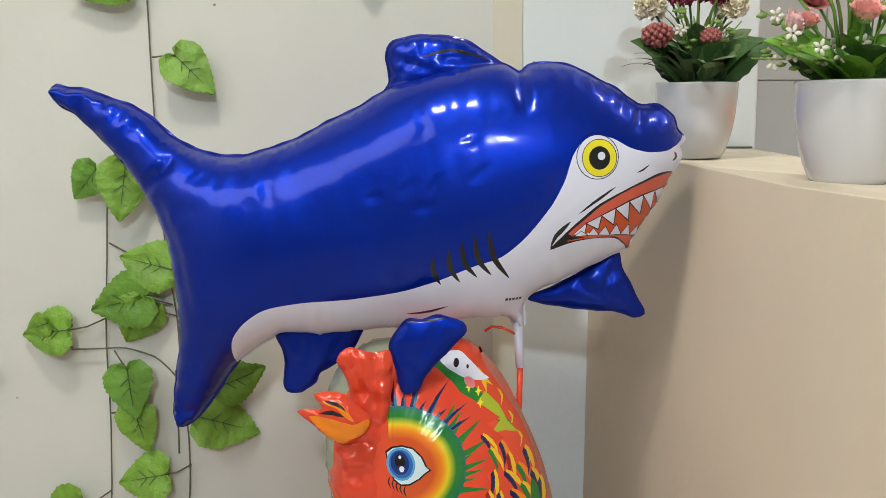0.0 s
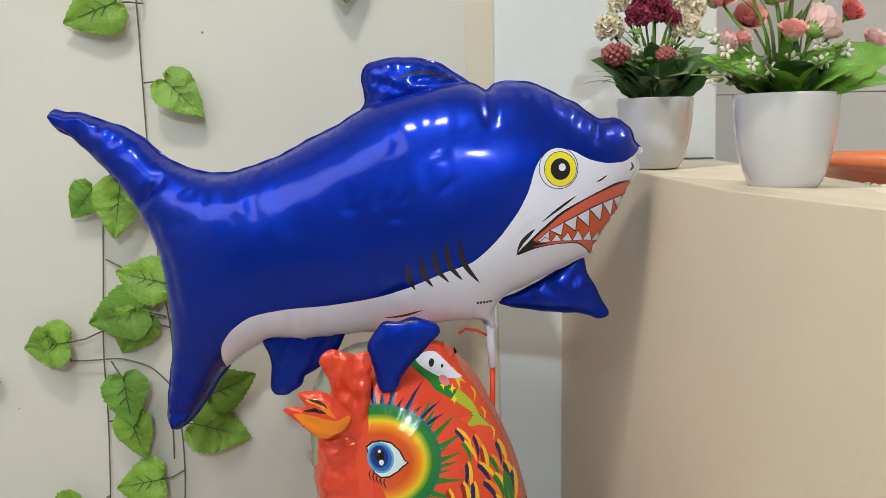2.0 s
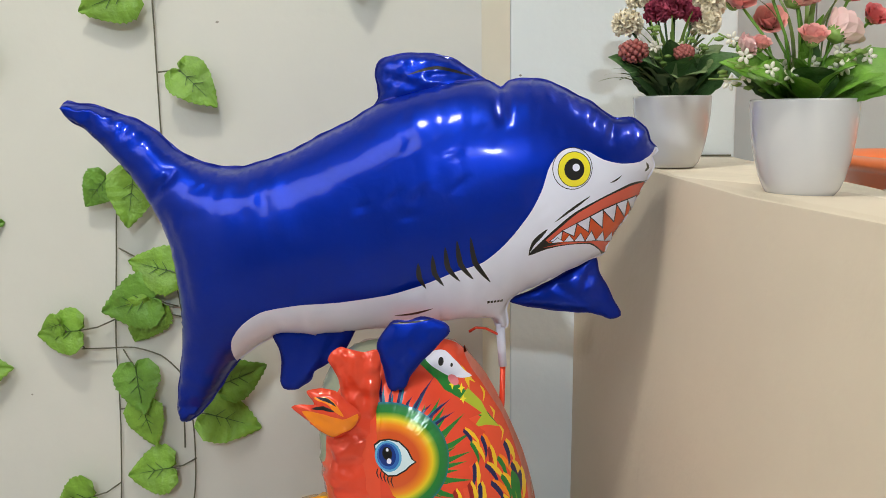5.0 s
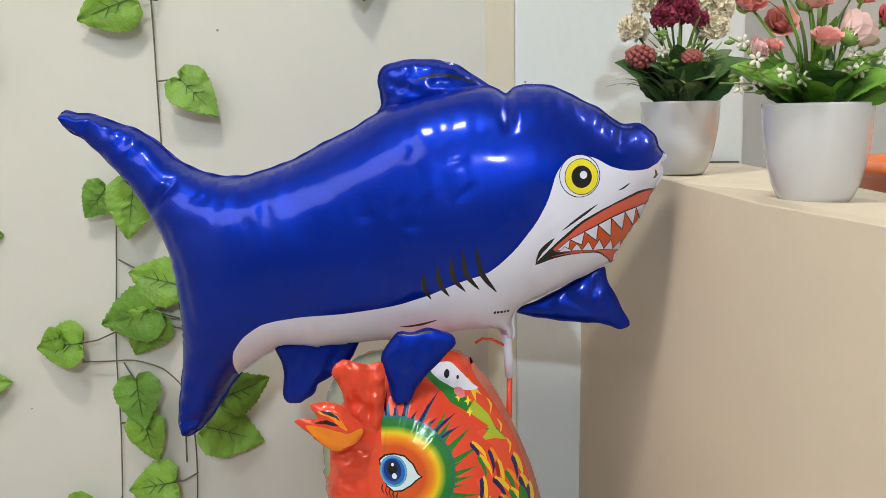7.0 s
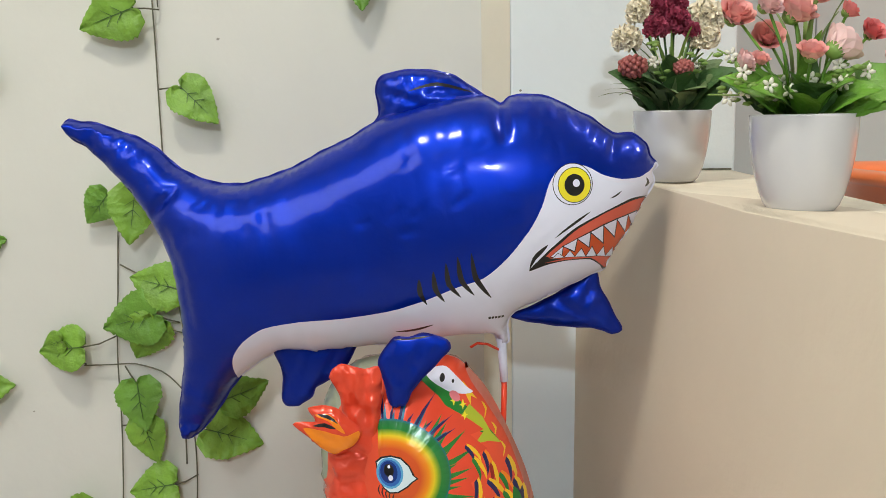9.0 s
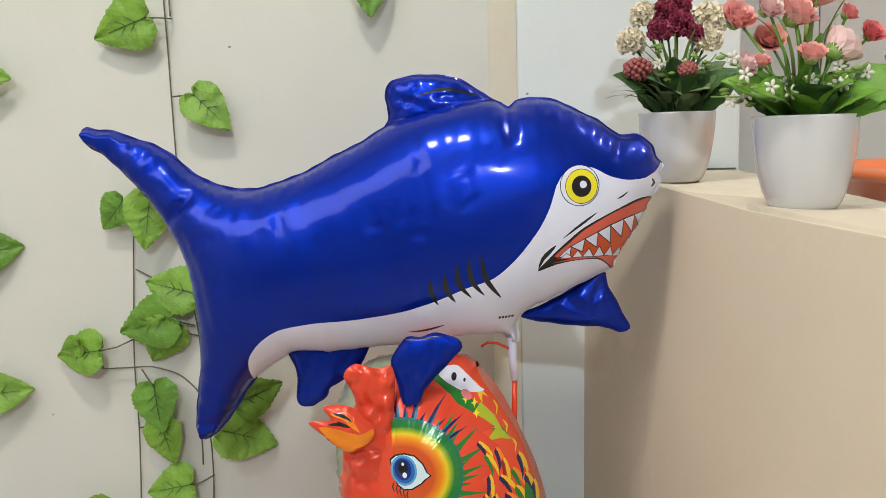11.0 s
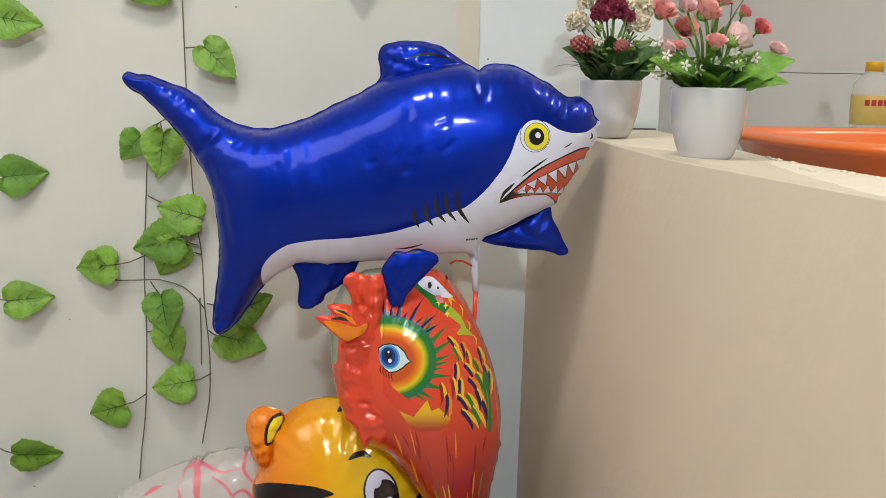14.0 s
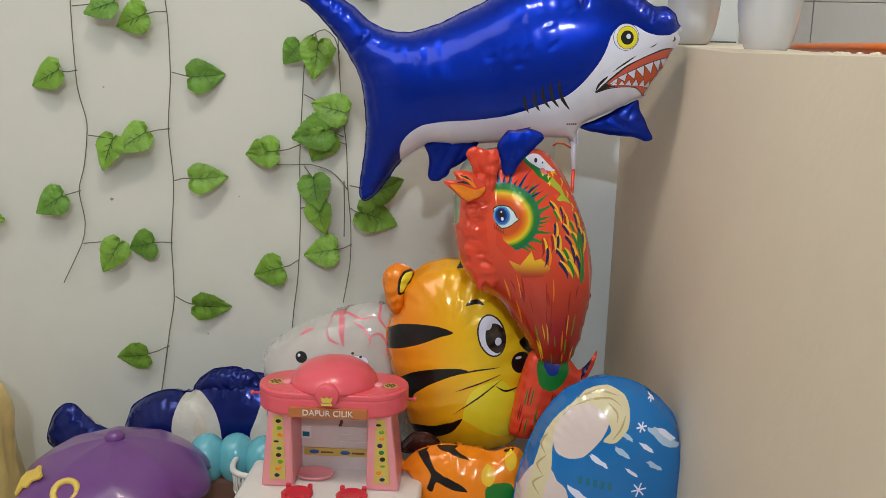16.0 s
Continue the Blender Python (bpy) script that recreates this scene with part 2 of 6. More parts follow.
def foil(root, name, outline, thick, mat, prints=(), step=0.007, back=None, crumple=0.004, wave=0.022, bend=None, sharp=False, both=1.0, seam=True, y0=0.0, puff=0.5, label="", edge=None, creases=(), edge_over=None):
    """A foil balloon: two sheets welded along an outline and blown up. prints: (name, outline, material[, label]) on the front."""
    from mathutils.geometry import delaunay_2d_cdt
    ring = crisp(outline, step) if sharp else flow(outline, step)
    lo, hi = ring.min(0) - 3 * step, ring.max(0) + 3 * step
    nx, nz = (int(v) + 2 for v in (hi - lo) / step)
    gx, gz = lo[0] + step * np.arange(nx), lo[1] + step * np.arange(nz)
    grid = np.stack(np.meshgrid(gx, gz, indexing="ij"), -1)
    mask = inside(ring, grid.reshape(-1, 2)).reshape(nx, nz)
    u = np.zeros((nx, nz))
    for _ in range(900):
        u[1:-1, 1:-1] = 0.25 * (u[2:, 1:-1] + u[:-2, 1:-1] + u[1:-1, 2:] + u[1:-1, :-2]) + 1e-3
        u[~mask] = 0
    u /= u.max()
    pts, edges = [], []

    def add_loop(loop):
        k = len(pts)
        pts.extend(map(tuple, loop))
        edges.extend((k + i, k + (i + 1) % len(loop)) for i in range(len(loop)))

    add_loop(ring)
    loops = []
    for pr in prints:
        loop = np.array(pr[1], float)
        loops.append(loop)
        add_loop(loop)
    jit = np.random.RandomState(len(ring)).uniform(-0.2, 0.2, (nx, nz, 2)) * step
    fill = (grid + jit)[mask]
    near = np.min(np.linalg.norm(fill[:, None] - ring[None], axis=2), 1)
    fill = fill[near > 0.55 * step]
    pts.extend(map(tuple, fill))
    v, _, f, *_ = delaunay_2d_cdt([Vector(p) for p in pts], edges, [], 0, 1e-5)
    v = np.array([tuple(p) for p in v])
    f = np.array([tuple(t) for t in f if len(t) == 3])
    mid = v[f].mean(1)
    keep = inside(ring, mid)
    f, mid = f[keep], mid[keep]
    s = np.clip((v - lo) / step, 0, [nx - 1.01, nz - 1.01])
    i, fr = s.astype(int), s - s.astype(int)
    i = np.clip(i, 0, [nx - 2, nz - 2])
    h = (u[i[:, 0], i[:, 1]] * (1 - fr[:, 0]) * (1 - fr[:, 1]) + u[i[:, 0] + 1, i[:, 1]] * fr[:, 0] * (1 - fr[:, 1])
         + u[i[:, 0], i[:, 1] + 1] * (1 - fr[:, 0]) * fr[:, 1] + u[i[:, 0] + 1, i[:, 1] + 1] * fr[:, 0] * fr[:, 1])
    dist = np.linalg.norm(v[:, None] - ring[None], axis=2)
    who, d = dist.argmin(1), dist.min(1)
    h = np.where(d < 1e-4, 0, np.maximum(h, 0.25 * np.minimum(d / step, 1) * u[mask].mean() * 0.3)) ** puff
    seglen = np.linalg.norm(np.roll(ring, -1, 0) - ring, axis=1)
    arc = np.cumsum(seglen)[who]
    jn = np.array([noise.noise((a * 9, len(ring), 0.3)) for a in arc])
    pleat = np.sin(2 * math.pi * arc / wave + 5 * jn) * (0.45 + jn)
    h = h * thick + crumple * pleat * np.exp(-d / (1.6 * wave)) * np.minimum(d / step, 1)
    dent = np.array([noise.noise((p[0] * 11 + len(ring), p[1] * 11, 1.7)) + 0.5 * noise.noise((p[0] * 29, p[1] * 29, 4.1)) for p in v])
    h = np.maximum(h + 0.5 * crumple * dent * np.minimum(d / 0.03, 1), 0)
    for a, b, deep, wide in creases:
        a, b = np.array(a), np.array(b)
        ab = b - a
        t = np.clip(((v - a) @ ab) / (ab @ ab), 0, 1)
        gap = np.linalg.norm(v - a - t[:, None] * ab, axis=1)
        h = h - deep * np.exp(-(gap / wide) ** 2) * np.sin(math.pi * (0.15 + 0.7 * t)) * np.minimum(d / 0.006, 1)
    h = np.maximum(h, 0.0012 * np.minimum(d / step, 1))
    off = np.array([bend(*p) for p in v]) if bend else np.zeros(len(v))
    front = np.stack([v[:, 0], y0 + off - h, v[:, 1]], 1)
    rear = np.stack([v[:, 0], y0 + off + both * h, v[:, 1]], 1)
    cross = (v[f[:, 1], 0] - v[f[:, 0], 0]) * (v[f[:, 2], 1] - v[f[:, 0], 1]) - (v[f[:, 1], 1] - v[f[:, 0], 1]) * (v[f[:, 2], 0] - v[f[:, 0], 0])
    f = np.where((cross < 0)[:, None], f[:, ::-1], f)
    nrm = np.zeros_like(front)
    fn = np.cross(front[f[:, 1]] - front[f[:, 0]], front[f[:, 2]] - front[f[:, 0]])
    for k in range(3):
        np.add.at(nrm, f[:, k], fn)
    nrm /= np.linalg.norm(nrm, axis=1)[:, None] + 1e-12
    which = np.zeros(len(f), int)
    for k, loop in enumerate(loops):
        which[inside(loop, mid)] = k + 1

    def sheet(n, co, tris, m, no, lab="", parent=root):
        used, inv = np.unique(tris, return_inverse=True)
        me = bpy.data.meshes.new(n)
        me.from_pydata(co[used].tolist(), [], inv.reshape(-1, 3).tolist())
        me.polygons.foreach_set("use_smooth", [True] * len(me.polygons))
        if no is not None:
            me.normals_split_custom_set_from_vertices(no[used].tolist())
        return part(n, me, m, parent, lab)

    skin = sheet(name, front, f[which == 0], mat, nrm, label)
    for k, pr in enumerate(prints):
        if (which == k + 1).any():
            sheet(pr[0], front, f[which == k + 1], pr[2], nrm, pr[3] if len(pr) > 3 else "", skin)
    sheet("back_sheet", rear, f[~(d < 1e-4)[f].all(1)][:, ::-1], back or mat, None, "", skin)
    if seam:
        t = np.roll(ring, -1, 0) - np.roll(ring, 1, 0)
        t /= np.linalg.norm(t, axis=1)[:, None] + 1e-9
        out = np.stack([t[:, 1], -t[:, 0]], 1)
        if inside(ring, ring + out * 0.002).mean() > 0.5:
            out = -out
        lip = ring + out * (0.0022 + 0.0004 * np.sin(np.arange(len(ring)) * 0.9))[:, None]
        o1 = np.array([bend(*p) for p in ring]) if bend else np.zeros(len(ring))
        n = len(ring)
        co = [(p[0], y0 + o - 0.0005, p[1]) for p, o in zip(ring, o1)] + [(p[0], y0 + o + 0.0003 * math.sin(k * 0.7), p[1]) for k, (p, o) in enumerate(zip(lip, o1))]
        co += [(p[0], y0 + o + 0.0005, p[1]) for p, o in zip(ring, o1)]
        quads = [(k, (k + 1) % n, n + (k + 1) % n, n + k) for k in range(n)] + [(2 * n + k, n + k, n + (k + 1) % n, 2 * n + (k + 1) % n) for k in range(n)]
        over = inside(edge_over[0], ring) if edge_over else np.zeros(n, bool)
        for pick, ink in ((False, edge or mat), (True, edge_over[1] if edge_over else None)):
            chosen = [q for k, q in enumerate(quads) if over[k % n] == pick]
            if chosen:
                used, inv = np.unique(np.array(chosen), return_inverse=True)
                me = bpy.data.meshes.new("seam")
                me.from_pydata([co[k] for k in used], [], inv.reshape(-1, 4).tolist())
                part("seam", me, ink, skin)
    return skin


# ---- the setting ----
def structure(name, bm, mat, label, smooth=False):
    return tagged(part(name, bm, mat, None, label, smooth), category=name.split("_")[0], kind="structure")


TOP = 0.811                                   # height of the parapet


def face_x(y, z=0.812):
    """The parapet's near face: it runs a little askew to the wall, and leans back more away from the corner."""
    away = min(1.0, max(0.0, (1.372 - y) / 0.26))
    return 0.203 + 0.13 * (1.33 - y) + (0.012 + 0.042 * away * away * (3 - 2 * away)) * max(0, z - 0.1) / 0.712


GROUND = -0.24
structure("floor", box(-2.4, 2.6, -4.7, 2.7, GROUND - 0.1, GROUND), FLOOR, "beige tiled floor")
structure("ceiling", box(-2.4, 2.6, -4.7, 2.7, 2.6, 2.7), CEIL, "white painted ceiling")
structure("wall_north", prism([(-2.4, 1.33), (0.068, 1.33), (0.068, 1.55), (-2.4, 1.55)], GROUND, 2.6), WALL, "white painted wall with small marks")
structure("trim", prism([(0.068, 1.331), (0.110, 1.366), (0.110, 1.55), (0.068, 1.55)], GROUND, 2.6), WALL_CREAM_LIT, "cream wall edge, coloured with warm lamp light")
structure("wall_niche", prism([(0.110, 1.366), (0.442, 1.378), (0.442, 1.55), (0.110, 1.55)], GROUND, 2.6, 0.004), WALL_COOL, "cool white wall beside the parapet")
structure("wall_kitchen", box(0.1, 2.6, 2.12, 2.6, GROUND, 2.6), GROUT, "pale grey tiled kitchen wall")
structure("wall_kitchen_side", box(0.1, 0.2, 1.55, 2.12, GROUND, 2.6), WALL, "white painted side wall of the kitchen")
structure("wall_east", box(2.5, 2.6, -4.6, 2.12, GROUND, 2.6), WALL_PALE, "pale painted wall")
structure("wall_west", box(-2.4, -2.3, -4.6, 1.33, GROUND, 2.6), WALL_PALE, "pale painted wall")
structure("wall_south", box(-2.4, 2.6, -4.7, -4.6, GROUND, 2.6), WALL_PALE, "pale painted wall")


def top_z(y):
    """The ledge, hand-plastered, rises a little towards the wall."""
    return TOP + 0.034 * max(0.0, y - 0.88)


def parapet():
    bm = prism([(0.440, 1.372), (0.470, 0.88), (0.52, 0.3), (0.60, -0.6)] + [(face_x(y), y) for y in (-0.6, 0.3, 0.88, *(1.11 + 0.02 * k for k in range(13)), 1.372)], GROUND, TOP - 0.0006, 0.002)
    bm.faces.ensure_lookup_table()
    for v in bm.verts:
        if v.co.z > 0.4:
            v.co.z += top_z(v.co.y) - TOP
        elif v.co.x < 0.42:
            v.co.x += face_x(v.co.y, 0.1) - face_x(v.co.y)
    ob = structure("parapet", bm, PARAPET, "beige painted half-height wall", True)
    ob.data.set_sharp_from_angle(angle=radians(25))
    n, m = 70, 10
    top = bmesh.new()
    rows = []
    for i in range(n + 1):
        y = 1.371 - 1.97 * i / n
        a, b = face_x(y) + 0.001, 0.437 + 0.065 * (1.37 - y)
        row = []
        for j in range(m + 1):
            x = a + (b - a) * j / m
            edge = j in (0, m)
            if edge:
                x += (-1 if j else 1) * 0.0016 + 0.0010 * noise.noise((y * 40, j, 0))
            z = top_z(y) + 0.0008 + 0.0006 * noise.noise((x * 40, y * 40, 2)) - (0.0006 if edge else 0)
            row.append(top.verts.new((x, y, z)))
        rows.append(row)
    for r0, r1 in zip(rows, rows[1:]):
        for j in range(m):
            top.faces.new((r0[j], r1[j], r1[j + 1], r0[j + 1]))
    edge = [e for e in top.edges if e.is_boundary]
    low = bmesh.ops.extrude_edge_only(top, edges=edge)["geom"]
    for v in [g for g in low if isinstance(g, bmesh.types.BMVert)]:
        v.co.z = top_z(v.co.y) - 0.005
    bmesh.ops.recalc_face_normals(top, faces=top.faces)
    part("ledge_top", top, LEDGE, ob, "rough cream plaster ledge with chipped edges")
    part("gap", box(0.372, 0.434, 1.366, 1.3715, top_z(1.37) + 0.001, top_z(1.37) + 0.0035), STEM, ob, "dark gap at the wall", False)
    for k in range(9):
        r = random.Random(k)
        y = 0.62 + 0.3 * r.random()
        x = 0.425 + 0.04 * r.random()
        bm = ball(0.004 + 0.003 * r.random(), (x, y, TOP + 0.0015), (1, 1.5, 0.4), 1)
        part("plaster_crumb", bm, LEDGE, ob)


parapet()


# ---- shark balloon ----
def shark_balloon():
    root = thing("shark_balloon", (0, 1.075, 0.57), "royal blue and white foil shark balloon resting on the parapet", "balloon")
    o = lambda pts: [(x, z - 0.57) for x, z in pts]
    body = o([(-0.430, 0.904), (-0.423, 0.910), (-0.409, 0.907), (-0.389, 0.905), (-0.369, 0.897), (-0.340, 0.887), (-0.317, 0.872), (-0.298, 0.854), (-0.275, 0.841), (-0.249, 0.833), (-0.219, 0.832), (-0.192, 0.839), (-0.158, 0.851), (-0.124, 0.869), (-0.091, 0.884), (-0.052, 0.907), (-0.018, 0.917), (0.028, 0.928), (0.067, 0.931), (0.086, 0.921), (0.096, 0.929), (0.109, 0.931), (0.128, 0.931), (0.147, 0.926), (0.170, 0.914), (0.192, 0.903), (0.212, 0.888), (0.219, 0.885), (0.238, 0.885), (0.254, 0.874), (0.259, 0.860), (0.268, 0.849), (0.261, 0.842), (0.265, 0.830), (0.254, 0.812), (0.245, 0.796), (0.232, 0.770), (0.216, 0.749), (0.208, 0.729)]
             + [(0.195, 0.723), (0.170, 0.711), (0.137, 0.695), (0.100, 0.677), (0.092, 0.661), (0.093, 0.640), (0.083, 0.638), (0.075, 0.651), (0.030, 0.650), (-0.010, 0.643), (-0.078, 0.638), (-0.132, 0.633), (-0.173, 0.635), (-0.200, 0.623), (-0.225, 0.606), (-0.242, 0.588), (-0.261, 0.559), (-0.280, 0.535), (-0.288, 0.529), (-0.300, 0.522), (-0.307, 0.529), (-0.308, 0.547), (-0.304, 0.579), (-0.298, 0.620), (-0.296, 0.662), (-0.299, 0.703), (-0.304, 0.737), (-0.313, 0.764), (-0.327, 0.788), (-0.344, 0.815), (-0.363, 0.838), (-0.385, 0.862), (-0.404, 0.880), (-0.418, 0.888), (-0.427, 0.896)])
    belly = o([(-0.230, 0.597), (-0.230, 0.621), (-0.226, 0.637), (-0.212, 0.655), (-0.188, 0.671), (-0.149, 0.679), (-0.097, 0.683), (-0.045, 0.691), (-0.007, 0.702), (0.032, 0.718), (0.064, 0.729), (0.090, 0.751), (0.115, 0.783), (0.128, 0.808), (0.136, 0.833), (0.146, 0.848), (0.159, 0.854), (0.178, 0.851), (0.197, 0.841), (0.218, 0.836), (0.240, 0.837), (0.254, 0.843), (0.283, 0.849), (0.287, 0.587), (-0.036, 0.549), (-0.229, 0.550)])
    prints = [("belly", [tuple(p) for p in flow(belly)], WHITE, "white printed belly and face")]

    def ring(name, centre, rx, ry, mat, label=""):
        c = o([centre])[0]
        prints.append((name, ellipse(c[0], c[1], rx, ry, 0, 26), mat, label))

    eye = (0.162, 0.832)
    pupil = (0.164, 0.831)
    spark = (0.166, 0.833)
    ring("eye_outline", eye, 0.0225, 0.0232, BLACK)
    ring("eye_white", eye, 0.0216, 0.0223, WHITE)
    ring("eye_rim", pupil, 0.0186, 0.0196, BLACK)
    ring("iris", pupil, 0.0178, 0.0188, YELLOW, "bright yellow iris")
    ring("pupil", pupil, 0.0112, 0.0120, BLACK)
    ring("glint", spark, 0.0040, 0.0042, WHITE)
    mouth = o([(0.114, 0.735), (0.128, 0.751), (0.144, 0.766), (0.166, 0.784), (0.198, 0.800), (0.229, 0.813), (0.248, 0.815), (0.261, 0.810), (0.239, 0.772), (0.208, 0.729), (0.198, 0.736), (0.185, 0.745), (0.160, 0.746), (0.135, 0.742)])
    lip = o([(0.133, 0.752), (0.151, 0.768), (0.168, 0.782), (0.198, 0.798), (0.229, 0.810), (0.248, 0.813), (0.259, 0.808), (0.235, 0.793), (0.198, 0.781), (0.168, 0.766), (0.144, 0.752)])
    inner = o([(0.136, 0.750), (0.151, 0.761), (0.168, 0.769), (0.198, 0.786), (0.235, 0.799), (0.261, 0.798), (0.236, 0.767), (0.211, 0.748), (0.185, 0.747), (0.160, 0.748)])
    low = o([(0.131, 0.744), (0.160, 0.749), (0.185, 0.749), (0.214, 0.747), (0.224, 0.737), (0.208, 0.730), (0.198, 0.738), (0.185, 0.747), (0.160, 0.747)])
    prints.append(("mouth", [tuple(p) for p in flow(mouth)], BLACK, "open printed mouth"))
    prints.append(("gum", [tuple(p) for p in flow(inner)], ORED))
    prints.append(("upper_lip", [tuple(p) for p in flow(lip)], SALMON))
    prints.append(("lower_lip", [tuple(p) for p in flow(low)], SALMON))
    up = o([(0.138, 0.751), (0.152, 0.763), (0.168, 0.771), (0.183, 0.778), (0.198, 0.785), (0.214, 0.791), (0.228, 0.795), (0.240, 0.798)])
    dn = o([(0.140, 0.749), (0.154, 0.750), (0.166, 0.750), (0.179, 0.749), (0.192, 0.749), (0.203, 0.747), (0.215, 0.744)])
    for row, sign, tall in ((up, -1, 0.019), (dn, 1, 0.012)):
        for k, (a, b) in enumerate(zip(row, row[1:])):
            size = tall * (0.45 + 0.55 * min(1, k / 3))
            nx, nz = -(b[1] - a[1]), b[0] - a[0]
            w = math.hypot(nx, nz)
            tip = ((a[0] + b[0]) / 2 + sign * nx / w * size, (a[1] + b[1]) / 2 + sign * nz / w * size)
            grow = lambda p, q, e: (p[0] + (p[0] - q[0]) * e, p[1] + (p[1] - q[1]) * e)
            c = ((a[0] + b[0] + tip[0]) / 3, (a[1] + b[1] + tip[1]) / 3)
            prints.append(("tooth_outline", [grow(p, c, 0.16) for p in (a, b, tip)], BLACK))
            prints.append(("tooth", [grow(p, c, -0.06) for p in (a, b, tip)], WHITE))
    gills = [(-0.008, 0.729), (-0.007, 0.712), (0.000, 0.699), (0.008, 0.738), (0.010, 0.717), (0.020, 0.702), (0.022, 0.747), (0.025, 0.723), (0.038, 0.707), (0.035, 0.754), (0.039, 0.727), (0.053, 0.709), (0.050, 0.758), (0.055, 0.729), (0.072, 0.705)]
    gills = o(gills)
    for k in range(5):
        prints.append(("gill", stroke(gills[3 * k:3 * k + 3], 0.0062), BLACK))
    marks = o([(0.143, 0.773), (0.159, 0.785), (0.182, 0.801), (0.205, 0.815), (0.212, 0.818), (0.219, 0.823), (0.250, 0.836), (0.253, 0.830), (0.248, 0.826), (-0.037, 0.665), (-0.017, 0.666), (0.007, 0.673), (0.115, 0.737), (0.120, 0.750), (0.135, 0.765)])
    for k, w in enumerate((0.003, 0.002, 0.004, 0.003, 0.005)):
        prints.append(("ink_line", stroke(marks[3 * k:3 * k + 3], w), BLACK))
    code = o([(0.069, 0.677), (0.088, 0.678)])
    for k in range(5):
        x = code[0][0] + (code[1][0] - code[0][0]) * k / 5
        prints.append(("small_print", [(x, code[0][1]), (x + 0.0028, code[0][1] + 0.0005), (x + 0.0028, code[0][1] + 0.0035), (x, code[0][1] + 0.003)], BLACK))

    lines = o([(-0.291, 0.827), (-0.320, 0.797), (0.085, 0.921), (0.088, 0.885), (0.215, 0.884), (0.208, 0.864), (0.199, 0.899), (0.190, 0.885), (0.127, 0.929), (0.130, 0.910), (0.145, 0.925), (0.151, 0.906), (0.167, 0.913), (0.173, 0.898), (0.108, 0.930), (0.109, 0.913), (-0.303, 0.785), (-0.282, 0.732), (-0.282, 0.732), (-0.273, 0.670), (0.232, 0.883), (0.237, 0.871), (-0.209, 0.772), (-0.036, 0.892)])
    creases = [(lines[2 * k], lines[2 * k + 1], dd, ww) for k, (dd, ww) in enumerate(((0.008, 0.006), (0.009, 0.006), (0.007, 0.005), (0.004, 0.006), (0.004, 0.005), (0.004, 0.005), (0.005, 0.005), (0.004, 0.005), (0.003, 0.006), (0.003, 0.006), (0.004, 0.005), (0.0015, 0.02)))]
    r = random.Random(7)
    for (xa, za), (xb, zb), n, lean in ((*o([(-0.281, 0.829), (-0.160, 0.779)]), 26, 1.3), (*o([(-0.081, 0.811), (0.127, 0.731)]), 16, 0.7), (*o([(-0.033, 0.706), (0.160, 0.651)]), 22, 1.2), (*o([(-0.145, 0.887), (0.097, 0.845)]), 16, 0.5), (*o([(-0.399, 0.898), (-0.291, 0.825)]), 14, -0.7), (*o([(0.136, 0.920), (0.256, 0.849)]), 18, 1.9), (*o([(-0.287, 0.773), (-0.251, 0.572)]), 16, 1.5)):
        for _ in range(n):
            x, z, a, q = r.uniform(xa, xb), r.uniform(za, zb), lean + r.uniform(-0.6, 0.6), r.uniform(0.008, 0.022)
            creases.append(((x, z), (x + q * math.cos(a), z + q * math.sin(a)), r.uniform(0.0005, 0.0013), r.uniform(0.0028, 0.0045)))
    foil(root, "body", body, 0.088, BLUE, prints, 0.0040, creases=creases, crumple=0.0018, wave=0.028, label="glossy royal blue foil body", edge=BLUE_EDGE, edge_over=(flow(belly), WHITE))
    def fin(name, outline, thick, y, folds, marks=()):
        lines = [(*o(f[:2]), 0.9 * f[2], 0.6 * f[3]) for f in folds]
        foil(root, name, outline, thick, BLUE, marks, 0.0045, creases=lines, crumple=0.0018, wave=0.024, y0=y, sharp=True, edge=BLUE_EDGE)

    dorsal = o([(-0.070, 0.890), (-0.056, 0.912), (-0.057, 0.928), (-0.061, 0.938), (-0.058, 0.950), (-0.052, 0.957), (-0.040, 0.960), (-0.018, 0.963), (0.012, 0.961), (0.030, 0.956), (0.046, 0.946), (0.063, 0.934), (0.082, 0.925), (0.060, 0.900), (0.006, 0.888), (-0.041, 0.882)])
    fin("dorsal_fin", dorsal, 0.019, 0.016, [((-0.058, 0.940), (-0.010, 0.925), 0.004, 0.005), ((-0.050, 0.912), (-0.015, 0.955), 0.003, 0.004), ((0.000, 0.935), (0.050, 0.942), 0.004, 0.004), ((-0.030, 0.905), (0.010, 0.925), 0.003, 0.005)],
        [("fin_line", stroke(o([(-0.022, 0.938), (0.012, 0.946), (0.055, 0.936)]), 0.004), BLACK)])
    anal = o([(-0.187, 0.634), (-0.179, 0.617), (-0.175, 0.599), (-0.179, 0.575), (-0.175, 0.567), (-0.159, 0.566), (-0.156, 0.570), (-0.143, 0.578), (-0.140, 0.589), (-0.124, 0.598), (-0.108, 0.608), (-0.096, 0.624), (-0.088, 0.642), (-0.110, 0.652), (-0.150, 0.650)])
    fin("anal_fin", anal, 0.006, -0.012, [((-0.170, 0.572), (-0.150, 0.630), 0.003, 0.005), ((-0.135, 0.590), (-0.110, 0.632), 0.003, 0.005)])
